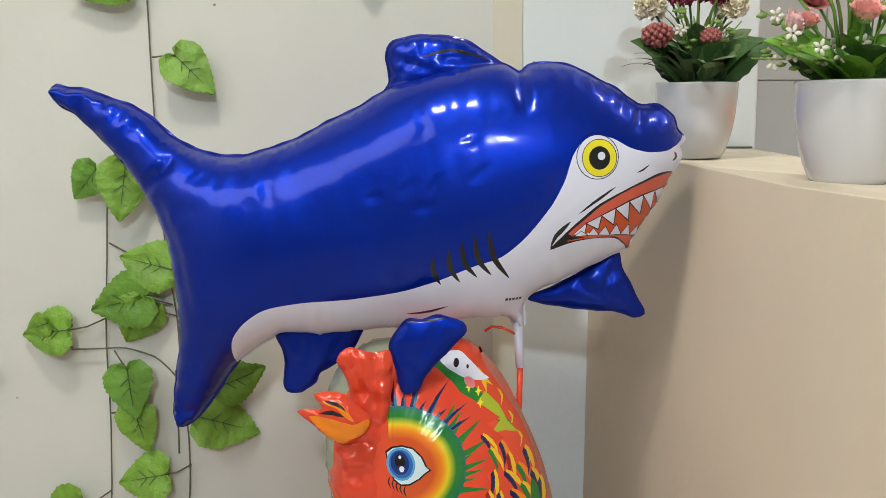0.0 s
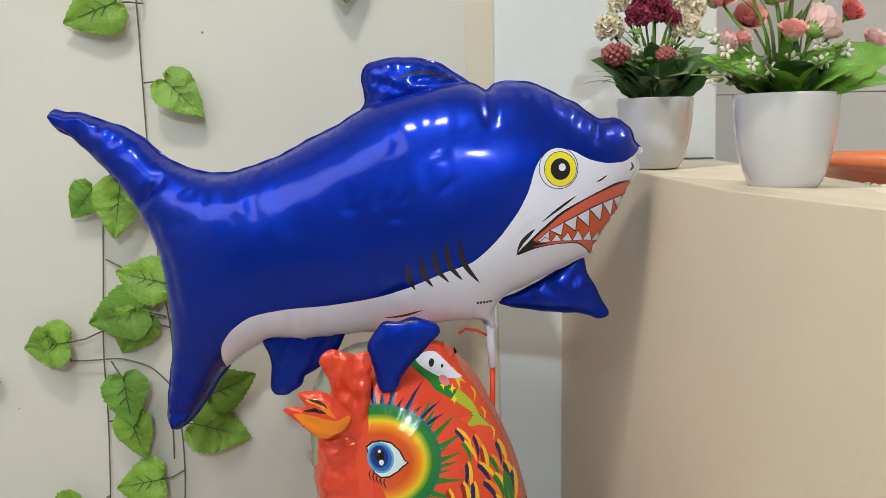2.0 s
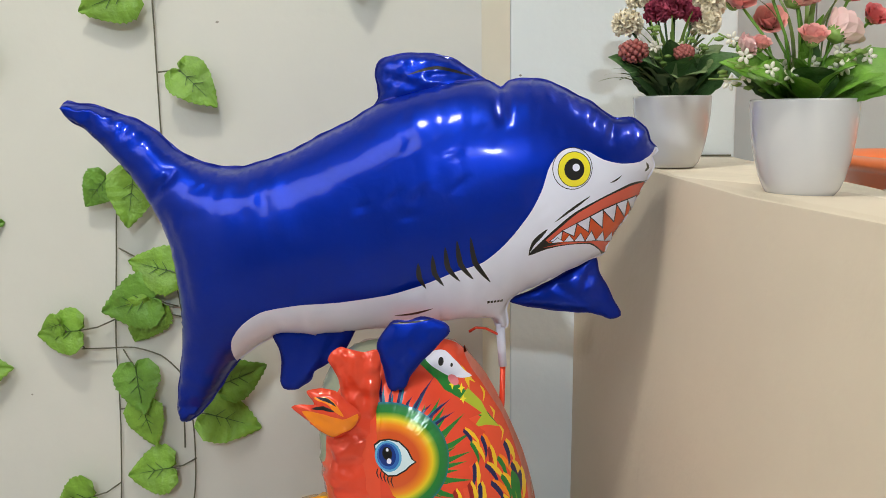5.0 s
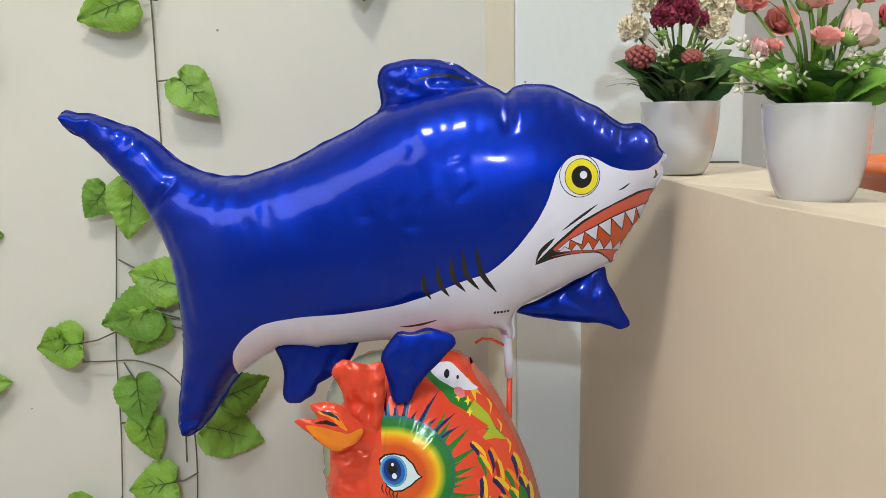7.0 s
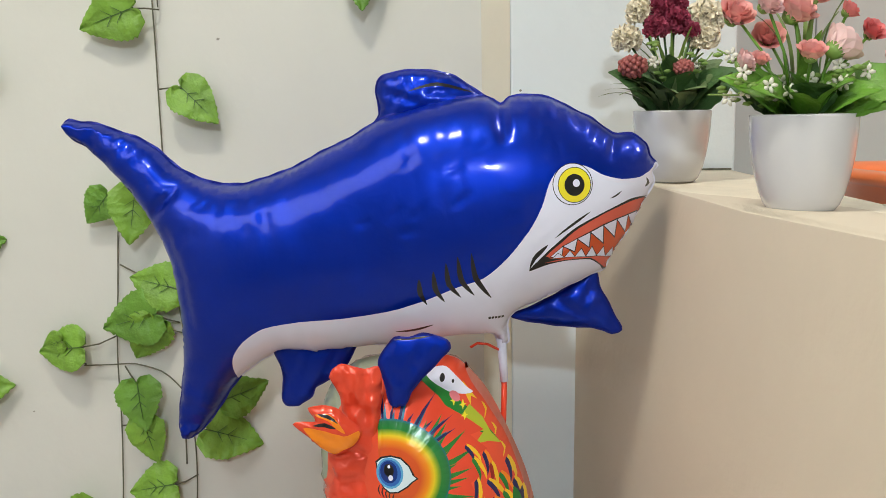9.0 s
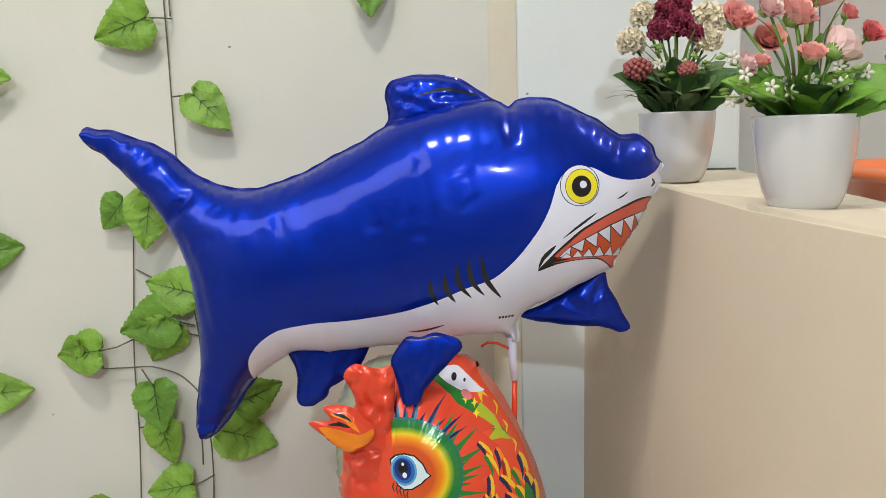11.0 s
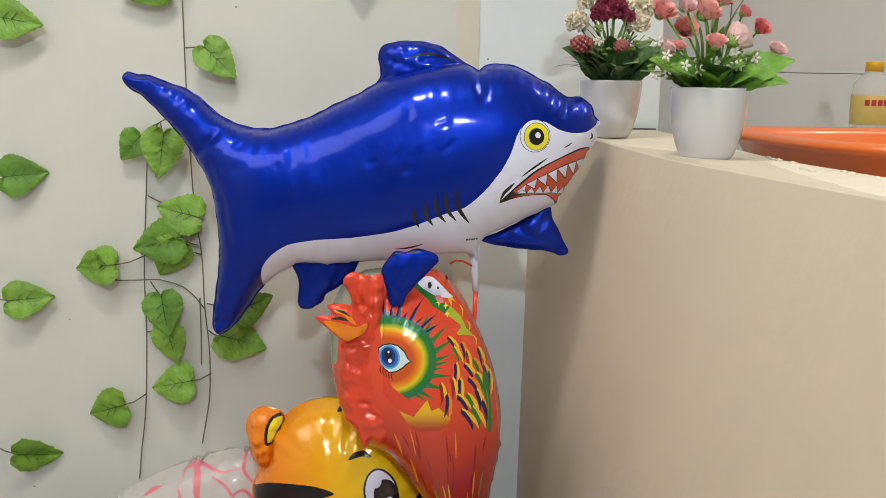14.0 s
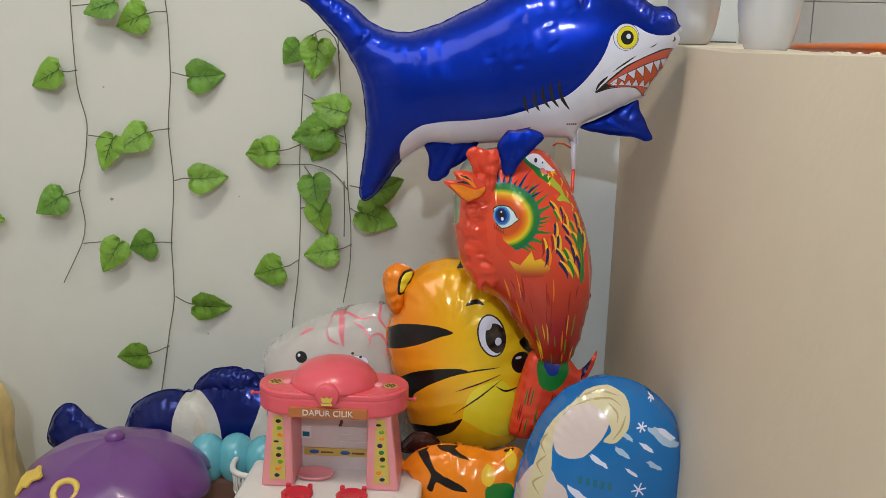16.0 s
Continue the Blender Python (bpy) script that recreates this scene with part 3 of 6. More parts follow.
    pelvic = o([(-0.052, 0.642), (-0.048, 0.629), (-0.043, 0.612), (-0.039, 0.594), (-0.034, 0.592), (-0.031, 0.596), (-0.027, 0.594), (-0.022, 0.598), (-0.019, 0.610), (0.000, 0.631), (0.026, 0.658), (0.022, 0.666), (0.008, 0.671), (-0.004, 0.673), (-0.018, 0.668), (-0.034, 0.669), (-0.045, 0.656)])
    fin("pelvic_fin", pelvic, 0.006, -0.110, [((-0.032, 0.600), (-0.008, 0.662), 0.003, 0.004), ((-0.046, 0.648), (-0.030, 0.620), 0.002, 0.004), ((0.002, 0.640), (0.016, 0.662), 0.002, 0.004)],
        [("fin_line", stroke(o([(-0.037, 0.667), (-0.012, 0.669), (0.008, 0.672)]), 0.0025), BLACK)])
    pect = o([(0.096, 0.669), (0.131, 0.684), (0.159, 0.699), (0.180, 0.715), (0.192, 0.726), (0.199, 0.723), (0.201, 0.706), (0.211, 0.688), (0.220, 0.670), (0.230, 0.651), (0.218, 0.647), (0.209, 0.653), (0.193, 0.656), (0.159, 0.658), (0.124, 0.663)])
    fin("pectoral_fin", pect, 0.008, 0.006, [((0.198, 0.718), (0.180, 0.672), 0.004, 0.004), ((0.180, 0.672), (0.224, 0.653), 0.003, 0.004), ((0.150, 0.690), (0.185, 0.668), 0.003, 0.005), ((0.196, 0.700), (0.208, 0.668), 0.002, 0.003)])
    rib = [(0.048, 0.636), (0.056, 0.641), (0.068, 0.640), (0.082, 0.633)]
    part("ribbon", tube([(x, -0.015, z - 0.57) for x, z in rib], 0.0016), RED, root, "red tie ribbon")
    a, b, c = (0.085, 0.645), (0.088, 0.594), (0.081, 0.435)
    part("valve_neck", tube([(a[0], -0.012, a[1] - 0.57), (b[0], -0.014, b[1] - 0.57)], 0.0058, 10, 0.85), WHITE, root, "white plastic balloon clip")
    part("stick", tube([(b[0], -0.014, b[1] - 0.57), (0.087, -0.016, 0.552 - 0.57), (c[0], -0.016, c[1] - 0.57), (c[0] + 0.01, 0, GROUND - 0.57)], 0.0034), RED, root, "thin red balloon stick")
    return root


shark_balloon()


# ---- artificial ivy on the wall ----
def two_sided(bm, thick):
    """Give a thin sheet its underside."""
    under = bmesh.ops.duplicate(bm, geom=bm.faces[:])["geom"]
    bmesh.ops.translate(bm, vec=(0, 0, -thick), verts=[g for g in under if isinstance(g, bmesh.types.BMVert)])
    bmesh.ops.reverse_faces(bm, faces=[g for g in under if isinstance(g, bmesh.types.BMFace)])


def leaf_mesh(seed, length=0.075, width=0.070):
    """A heart-shaped ivy leaf with a toothed edge; the stalk joins at the origin and the tip points to +x."""
    r = random.Random(seed)
    half = []
    for i in range(25):
        t = i / 24
        x = -0.14 + 1.14 * t ** 1.05 if i else 0
        w = (math.sin(math.pi * min(1, (t + 0.07) / 1.07) ** 0.70)) ** 0.80 * (1.04 - 0.26 * t)
        if i == 0:
            x, w = 0.0, 0.0
        elif i < 4:
            x, w = ((-0.10, 0.17), (-0.14, 0.36), (-0.15, 0.58))[i - 1]
        tooth = 0.028 * (1 if i % 2 else -1) * (0.4 + r.random()) if 3 < i < 24 else 0
        half.append((x * length, (w + tooth) * width / 2))
    half[-1] = (length, 0.0)
    bm = bmesh.new()
    cols = []
    for sgn in (1, -1):
        bend = [0.97 + 0.06 * r.random() for _ in half]
        grid = []
        for (x, w), k in zip(half, bend):
            row = []
            for j in range(4):
                q = j / 3
                y = sgn * w * q * k
                z = 0.006 * math.sin(2.4 * q) * (0.6 + 0.5 * r.random()) - 0.012 * (x / length) ** 2 + 0.003 * noise.noise((x * 60 + seed, y * 60, sgn))
                row.append(bm.verts.new((x if j else max(x, 0.0), y, z if j else -0.010 * (max(x, 0) / length) ** 2)))
            grid.append(row)
        for a, b in zip(grid, grid[1:]):
            for j in range(3):
                vs = (a[j], b[j], b[j + 1], a[j + 1])
                try:
                    bm.faces.new(vs if sgn < 0 else vs[::-1])
                except ValueError:
                    pass
    bmesh.ops.remove_doubles(bm, verts=bm.verts, dist=2e-5)
    bmesh.ops.recalc_face_normals(bm, faces=bm.faces)
    two_sided(bm, 0.0006)
    me = bpy.data.meshes.new("leaf")
    bm.to_mesh(me)
    bm.free()
    me.polygons.foreach_set("use_smooth", [True] * len(me.polygons))
    return me


def vein_mesh(length=0.072):
    bm = bmesh.new()

    def strip(a, b, w):
        d = (Vector(b) - Vector(a)).normalized()
        s = Vector((-d.y, d.x, 0)) * w
        vs = [bm.verts.new(Vector(p)) for p in (Vector(a) - s, Vector(b) - 0.4 * s, Vector(b) + 0.4 * s, Vector(a) + s)]
        f = bm.faces.new(vs)
        ext = bmesh.ops.extrude_face_region(bm, geom=[f])["geom"]
        bmesh.ops.translate(bm, vec=(0, 0, 0.0012), verts=[g for g in ext if isinstance(g, bmesh.types.BMVert)])

    zz = lambda x: -0.010 * (x / length) ** 2 + 0.0008
    strip((-0.004, 0, 0.001), (0.030, 0, zz(0.030)), 0.0008)
    strip((0.030, 0, zz(0.030)), (0.052, 0, zz(0.05)), 0.0005)
    for x in (0.012, 0.026):
        for s in (1, -1):
            strip((x, 0, zz(x)), (x + 0.010, s * 0.011, zz(x) + 0.0035), 0.0005)
    bmesh.ops.recalc_face_normals(bm, faces=bm.faces)
    me = bpy.data.meshes.new("vein")
    bm.to_mesh(me)
    bm.free()
    me.materials.append(VEIN)
    return me


LEAVES = []
for k in range(6):
    me = leaf_mesh(k, 0.070 + 0.003 * (k % 3), 0.074 + 0.003 * (k % 2))
    me.materials.append(LEAF if k % 3 else LEAF_B)
    LEAVES.append(me)
VEINS = vein_mesh()
WALL_Y = 1.33


def vine(stem, leaves, label, seed, lift=0.012, radius=0.0011):
    """A garland: stem through (x, z) points, leaves as (x, z, stalk x, stalk z, size, tip angle)."""
    top = stem[0]
    root = thing("ivy_garland", (top[0], WALL_Y, 0), label, "garland", "ivy garlands on the wall")
    r = random.Random(seed)
    line = flow(stem, 0.012, False)
    wob = [(x - top[0], -lift - 0.004 * noise.noise((z * 8, seed, 0)), z) for x, z in line]
    part("stem", tube(wob, radius), STEM, root)
    for k, (x, z, sx, sz, size, turn) in enumerate(leaves):
        tilt = r.uniform(-16, 16)
        ob = part("leaf", LEAVES[(k * 5 + seed) % 6], None, root)
        c, s = math.cos(radians(turn)), math.sin(radians(turn))
        bx, bz = x - top[0] - 0.030 * size * c, z - 0.030 * size * s
        y = -lift - 0.012 - 0.006 * r.random()
        ob.matrix_basis = Matrix.Translation((bx, y, bz)) @ pose(0, 0, 0, 90 + r.uniform(-22, 10), 0, 0) @ pose(0, 0, 0, 0, 0, turn) @ pose(0, 0, 0, tilt, r.uniform(-4, 14), 0) @ Matrix.Diagonal((size, size * r.uniform(0.92, 1.05), size, 1))
        part("vein", VEINS, None, ob)
        p0, p1 = Vector((sx - top[0], -lift, sz)), Vector((bx, y - 0.001, bz))
        mid = (p0 + p1) / 2 + Vector((0, -0.002, -0.004 * r.uniform(-1, 1)))
        part("stalk", tube([p0, p0.lerp(mid, 0.6) , mid, mid.lerp(p1, 0.6), p1], 0.0012, 5), STEM, root)
    return root


def sprig(pairs, sizes, turns):
    """Leaf rows from centre and stalk-foot pairs."""
    return [(*pairs[2 * k][:2], *pairs[2 * k + 1][:2], s, a) for k, (s, a) in enumerate(zip(sizes, turns))]


vine([(-1.13, 1.62)] + [(-0.953, 1.241), (-0.954, 1.019), (-0.957, 0.881), (-0.953, 0.714), (-0.936, 0.630), (-0.947, 0.543), (-0.962, 0.486), (-0.953, 0.417), (-0.963, 0.365), (-1.009, 0.276)],
     sprig([(-1.027, 0.984), (-0.952, 0.996), (-0.885, 0.874), (-0.953, 0.876), (-1.014, 0.730), (-0.950, 0.744), (-0.885, 0.573), (-0.934, 0.606), (-1.019, 0.457), (-0.958, 0.485), (-0.888, 0.347), (-0.959, 0.367)], (1.0, 0.95, 1.0, 0.98, 0.98, 1.0), (190, 200, 205, 250, 215, 240)),
     "green artificial ivy garland hanging on the white wall", 1)
vine([(-0.728, 1.301), (-0.745, 1.018), (-0.757, 0.939), (-0.750, 0.847), (-0.749, 0.741), (-0.758, 0.628), (-0.751, 0.511), (-0.761, 0.373), (-0.760, 0.245), (-0.774, 0.166), (-0.800, 0.017)],
     sprig([(-0.667, 0.995), (-0.743, 1.004), (-0.823, 0.851), (-0.752, 0.868), (-0.669, 0.738), (-0.745, 0.744), (-0.828, 0.599), (-0.754, 0.625), (-0.671, 0.523), (-0.748, 0.513), (-0.826, 0.369), (-0.758, 0.374), (-0.674, 0.235), (-0.756, 0.253), (-0.852, 0.116), (-0.775, 0.138)], (1.0, 1.0, 1.0, 0.98, 1.0, 0.95, 1.0, 0.95), (-10, 200, 5, 215, 5, 195, -8, 190)),
     "long green artificial ivy garland on the white wall", 2)
vine([(-0.388, 0.790), (-0.398, 0.822), (-0.418, 0.838), (-0.440, 0.830), (-0.457, 0.803), (-0.464, 0.745), (-0.470, 0.652), (-0.474, 0.556), (-0.474, 0.434), (-0.481, 0.309), (-0.491, 0.233), (-0.496, 0.185)],
     sprig([(-0.485, 0.789), (-0.441, 0.829), (-0.432, 0.781), (-0.438, 0.829), (-0.405, 0.677), (-0.463, 0.704), (-0.444, 0.624), (-0.379, 0.617), (-0.427, 0.597), (-0.373, 0.601), (-0.552, 0.582), (-0.471, 0.599), (-0.437, 0.498), (-0.464, 0.552), (-0.429, 0.446), (-0.472, 0.461), (-0.544, 0.321), (-0.478, 0.347)], (0.75, 1.0, 1.0, 1.15, 0.95, 1.0, 1.0, 0.9, 1.0), (230, 265, 165, 195, 240, 185, 280, 285, 200)),
     "green artificial ivy garland partly behind the shark balloon", 3)
vine([(-0.401, 1.293), (-0.395, 1.016), (-0.393, 0.894), (-0.390, 0.792), (-0.383, 0.677), (-0.374, 0.601), (-0.371, 0.511), (-0.364, 0.426), (-0.366, 0.340), (-0.381, 0.253)],
     sprig([(-0.335, 0.936), (-0.392, 0.956), (-0.286, 0.515), (-0.366, 0.513), (-0.308, 0.449), (-0.365, 0.464), (-0.427, 0.369), (-0.362, 0.385)], (0.98, 1.0, 1.1, 1.0), (-44, 20, -15, 190)),
     "green artificial ivy garland with toothed heart-shaped leaves", 4)
vine([(-0.524, 0.554), (-0.484, 0.555), (-0.447, 0.556), (-0.408, 0.544), (-0.385, 0.523), (-0.370, 0.502)],
     sprig([(-0.564, 0.589), (-0.522, 0.555)], (0.5,), (200,)), "short side shoot of an artificial ivy garland", 5)
vine([(-0.379, 0.523), (-0.378, 0.462), (-0.379, 0.401)], [], "bare hanging end of an artificial ivy garland", 6, radius=0.0012)
vine([(-0.388, 1.306), (-0.389, 1.125), (-0.388, 1.070)], sprig([(-0.454, 1.056), (-0.387, 1.067), (-0.098, 1.092), (-0.093, 1.135)], (1.1, 0.9), (200, 275)), "upper green artificial ivy garland leaves", 7)
vine([(-1.227, 1.247), (-1.230, 1.020), (-1.259, 0.660), (-1.288, 0.431), (-1.333, 0.052)],
     sprig([(-1.167, 0.948), (-1.227, 0.962), (-1.205, 0.680), (-1.253, 0.698), (-1.222, 0.432), (-1.280, 0.446), (-1.170, 0.429), (-1.280, 0.446), (-1.277, 0.062), (-1.324, 0.084)], (1.0, 1.0, 1.0, 1.0, 0.9), (0, 10, 185, -15, 10)), "green artificial ivy garland at the edge of the wall", 8)


# ---- red rooster-fish balloon ----
ORED_INK = (0.66, 0.095, 0.02)


def fan(cx, cz, r0, r1, a0, a1, n, width, name, mat, out, squeeze=1.0, hook=0.0):
    """Pointed print feathers along an arc."""
    for k in range(n):
        a = radians(a0 + (a1 - a0) * k / max(1, n - 1))
        rr = r1 * (1 + 0.16 * math.sin(k * 2.7))
        w = radians(width)
        p = lambda r, b: (cx + squeeze * r * math.cos(b), cz + r * math.sin(b))
        out.append((name, [p(r0, a - w), p((r0 + rr) / 2, a - w * 0.75 + hook * 0.3), p(rr, a + hook), p((r0 + rr) / 2, a + w * 0.75 + hook * 0.3), p(r0, a + w)], mat))


def feather(x, z, length, turn, width):
    c, s = math.cos(radians(turn)), math.sin(radians(turn))
    shape = [(0, 0.3), (0.2, 0.58), (0.5, 0.55), (0.8, 0.1), (1, -0.75), (0.72, -0.35), (0.4, -0.2), (0.1, -0.25)]
    return [(x + c * u * length - s * v * width, z + s * u * length + c * v * width) for u, v in shape]


def rooster_balloon():
    root = thing("rooster_balloon", (0, 1.045, GROUND), "red foil rooster-headed fish balloon leaning behind the tiger", "balloon")
    o = lambda pts: [(x, z - GROUND) for x, z in pts]
    s = lambda pts: [tuple(p) for p in flow(o(pts), 0.004)]
    shell = o([(-0.131, 0.536), (-0.126, 0.577), (-0.110, 0.607), (-0.083, 0.626), (-0.047, 0.633), (-0.003, 0.634), (0.034, 0.626), (0.066, 0.592), (0.090, 0.546), (0.111, 0.496), (0.124, 0.448), (0.130, 0.406), (0.129, 0.361), (0.122, 0.314), (0.112, 0.270), (0.098, 0.233), (0.071, 0.224), (0.034, 0.235), (0.007, 0.282), (-0.019, 0.319), (-0.046, 0.355), (-0.082, 0.369), (-0.112, 0.411), (-0.127, 0.468)])
    rosy = foil_mat("rosy_tinted_film", (0.62, 0.17, 0.12), 0.25, 0.0, 0.12)
    grey = foil_mat("grey_green_film", (0.30, 0.33, 0.24), 0.25, 0.0, 0.2)
    deep = foil_mat("dark_red_print", (0.30, 0.015, 0.012), 0.22, 0.05)
    prints = [("film_rim", s([(0.052, 0.640), (0.072, 0.600), (0.096, 0.550), (0.118, 0.500), (0.133, 0.448), (0.140, 0.400), (0.126, 0.360), (0.120, 0.410), (0.113, 0.470), (0.098, 0.520), (0.082, 0.556), (0.064, 0.585), (0.042, 0.620)]), rosy, "see-through rosy film"),
              ("film_rim", s([(-0.120, 0.640), (-0.085, 0.650), (-0.040, 0.650), (-0.048, 0.622), (-0.085, 0.605), (-0.112, 0.560), (-0.118, 0.500), (-0.140, 0.500), (-0.140, 0.590)]), grey, "see-through grey-green film")]
    for x, z in o([(0.062, 0.578), (0.073, 0.556), (0.083, 0.534), (0.092, 0.514), (0.098, 0.494)]):
        prints.append(("scale_lip", stroke([(x - 0.002, z + 0.008), (x + 0.003, z), (x + 0.001, z - 0.008)], 0.0022), GOLD))
    prints.append(("green_leaf_print", s([(-0.015, 0.616), (0.001, 0.624), (0.016, 0.612), (0.035, 0.594), (0.050, 0.580), (0.063, 0.566), (0.080, 0.542), (0.062, 0.556), (0.041, 0.570), (0.025, 0.580), (0.014, 0.594)]), GREEN))
    prints.append(("lime_leaf_print", o([(0.046, 0.588), (0.061, 0.572), (0.070, 0.555), (0.082, 0.540), (0.067, 0.547), (0.052, 0.548), (0.062, 0.558), (0.044, 0.566), (0.032, 0.573)]), foil_mat("yellow_green_print", (0.42, 0.50, 0.03), 0.22, 0.0)))
    cheek = o([(-0.050, 0.622), (-0.010, 0.617), (0.012, 0.600), (0.020, 0.590), (0.032, 0.583), (0.046, 0.573), (0.062, 0.560), (0.047, 0.558), (0.066, 0.540), (0.050, 0.536), (0.064, 0.516), (0.047, 0.509), (0.056, 0.488), (0.040, 0.486), (0.046, 0.462), (0.026, 0.462), (0.020, 0.445), (-0.020, 0.440), (-0.050, 0.470)])
    prints.append(("cheek_patch", cheek, RED))
    prints.append(("yellow_flame", o([(-0.026, 0.445), (-0.006, 0.437), (0.002, 0.448), (0.013, 0.463), (0.019, 0.446), (0.030, 0.450), (0.048, 0.432), (0.034, 0.416), (0.001, 0.414), (-0.014, 0.426)]), gradient("yellow_to_red_print", (0.45, 0.04, 0.012), (0.85, 0.50, 0.02), 2, 0.655, 0.690)))
    cx, cz = o([(-0.041, 0.519)])[0]
    fan(cx, cz, 0.040, 0.078, -56, 52, 17, 3.6, "lash_feather", GREEN, prints, 1.10, 0.10)
    fan(cx, cz, 0.040, 0.076, 40, 96, 8, 3.4, "teal_lash", TEAL, prints, 1.08, -0.03)
    fan(cx, cz, 0.056, 0.084, 38, 98, 8, 1.5, "dark_lash", NAVY, prints, 1.06, -0.05)

    inks = [(0.0, ORED_INK), (0.030, ORED_INK), (0.038, (0.85, 0.26, 0.012)), (0.0435, (0.80, 0.58, 0.02)), (0.047, (0.30, 0.42, 0.02)), (0.0505, (0.015, 0.20, 0.03)), (0.0575, (0.012, 0.17, 0.05)), (0.0605, (0.01, 0.13, 0.26))]
    arc = [(cx + 1.10 * 0.0605 * math.cos(radians(a)), cz + 0.0605 * math.sin(radians(a))) for a in range(-66, 106, 4)]
    prints.append(("eye_rainbow", arc + o([(-0.054, 0.548), (-0.050, 0.512), (-0.036, 0.480)]), rings("rainbow_ring_print", cx, cz, 1.12, inks)))
    almond = [(-0.056, 0.534), (-0.050, 0.539), (-0.040, 0.541), (-0.029, 0.539), (-0.020, 0.531), (-0.015, 0.521), (-0.011, 0.518), (-0.017, 0.514), (-0.022, 0.509), (-0.032, 0.503), (-0.041, 0.502), (-0.048, 0.507), (-0.053, 0.518)]
    grow = lambda k: o([(-0.037 + (x + 0.037) * k, 0.521 + (z - 0.521) * k) for x, z in almond])
    for k in range(5):
        x, z = o([(-0.052 + 0.004 * k, 0.510 - 0.002 * k)])[0]
        prints.append(("lower_lash", stroke([(x, z), (x - 0.002, z - 0.006), (x + 0.001, z - 0.013)], 0.0016), BLACK))
    prints.append(("eye_rim", grow(1.06), BLACK))
    prints.append(("eye_white", grow(0.97), foil_mat("pale_blue_print", (0.62, 0.76, 0.82), 0.25, 0.0)))
    e = o([(-0.041, 0.523)])[0]
    prints.append(("iris_rim", ellipse(e[0], e[1], 0.0150, 0.0168, 8), foil_mat("light_blue_print", (0.10, 0.36, 0.62), 0.2, 0.0)))
    prints.append(("iris_ring", ellipse(e[0], e[1], 0.0125, 0.0145, 8), foil_mat("mid_blue_print", (0.03, 0.13, 0.45), 0.2, 0.0)))
    prints.append(("iris", ellipse(e[0] - 0.001, e[1] + 0.001, 0.0096, 0.0120, 8), foil_mat("deep_blue_print", (0.010, 0.035, 0.20), 0.2, 0.0)))
    prints.append(("pupil", ellipse(e[0] - 0.001, e[1] + 0.003, 0.0055, 0.0072, 8), BLACK))
    for x, z, q in ((-0.040, 0.518, 0.0026), (-0.042, 0.530, 0.0015)):
        prints.append(("glint", ellipse(x, z - GROUND, q, 1.2 * q), WHITE))
    scales = [(0.040, 0.548), (0.048, 0.534), (0.060, 0.538), (0.068, 0.525), (0.052, 0.512), (0.064, 0.508), (0.078, 0.512), (0.086, 0.524), (0.046, 0.492), (0.058, 0.490), (0.070, 0.488), (0.082, 0.492), (0.094, 0.500), (0.030, 0.486), (0.040, 0.470), (0.054, 0.466), (0.068, 0.466), (0.082, 0.470), (0.096, 0.476), (0.104, 0.488), (0.060, 0.444), (0.076, 0.446), (0.092, 0.452)]
    for k, (x, z) in enumerate(o(scales)):
        turn, big = -52 - 9 * (k % 5), 0.75 + 0.55 * (0.55 - z - GROUND if z + GROUND < 0.55 else 0) * 8
        prints.append(("scale_edge", feather(x + 0.002, z + 0.001, 0.036 * big, turn + 8, 0.0062 * big), (GOLD, GOLD, ORANGE, GOLD)[k % 4]))
        prints.append(("scale_feather", feather(x, z, 0.033 * big, turn, 0.0060 * big), (NAVY, GREEN, NAVY, deep, NAVY)[k % 5]))
    prints.append(("green_wing_print", s([(0.095, 0.492), (0.104, 0.479), (0.108, 0.446), (0.110, 0.407), (0.103, 0.401), (0.102, 0.438), (0.095, 0.468)]), GREEN))
    prints.append(("wing_gap", s([(0.099, 0.470), (0.104, 0.450), (0.105, 0.420), (0.103, 0.445)]), LIME))
    prints.append(("yellow_claw", o([(0.039, 0.610), (0.045, 0.603), (0.055, 0.590), (0.048, 0.595), (0.048, 0.586), (0.043, 0.596)]), GOLD))
    for x, z in o([(0.029, 0.594), (0.039, 0.589), (0.041, 0.578)]):
        prints.append(("gold_star", [(x, z + 0.005), (x + 0.0015, z + 0.001), (x + 0.004, z), (x + 0.0015, z - 0.001), (x, z - 0.005), (x - 0.0015, z - 0.001), (x - 0.004, z), (x - 0.0015, z + 0.001)], YELLOW))
    cat = s([(-0.002, 0.620), (0.008, 0.626), (0.020, 0.625), (0.033, 0.615), (0.042, 0.605), (0.051, 0.598), (0.042, 0.598), (0.026, 0.602), (0.009, 0.611)])
    prints.append(("white_animal_print", cat, WHITE))
    for x, z, q in ((0.016, 0.616, 0.0030), (0.028, 0.612, 0.0014)):
        prints.append(("print_dot", ellipse(x, z - GROUND, q, 1.3 * q), BLACK))
    prints.append(("pink_tongue_print", ellipse(0.030, 0.598 - GROUND, 0.007, 0.004, -40), PINKP))
    r = random.Random(21)
    for k in range(38):
        u, v = r.random(), r.random()
        z = 0.425 - 0.17 * v
        left, right = -0.045 + 0.075 * v, 0.122 - 0.02 * v
        x, lean = left + (right - left) * u, 0.014 - 0.020 * u
        q = r.uniform(0.025, 0.05)
        prints.append(("plume_streak", stroke(o([(x, z), (x + lean * 0.6, z - 0.5 * q), (x + lean, z - q)]), r.uniform(0.0018, 0.0034)), (deep, GOLD, deep, ORANGE, deep, LIME)[k % 6]))
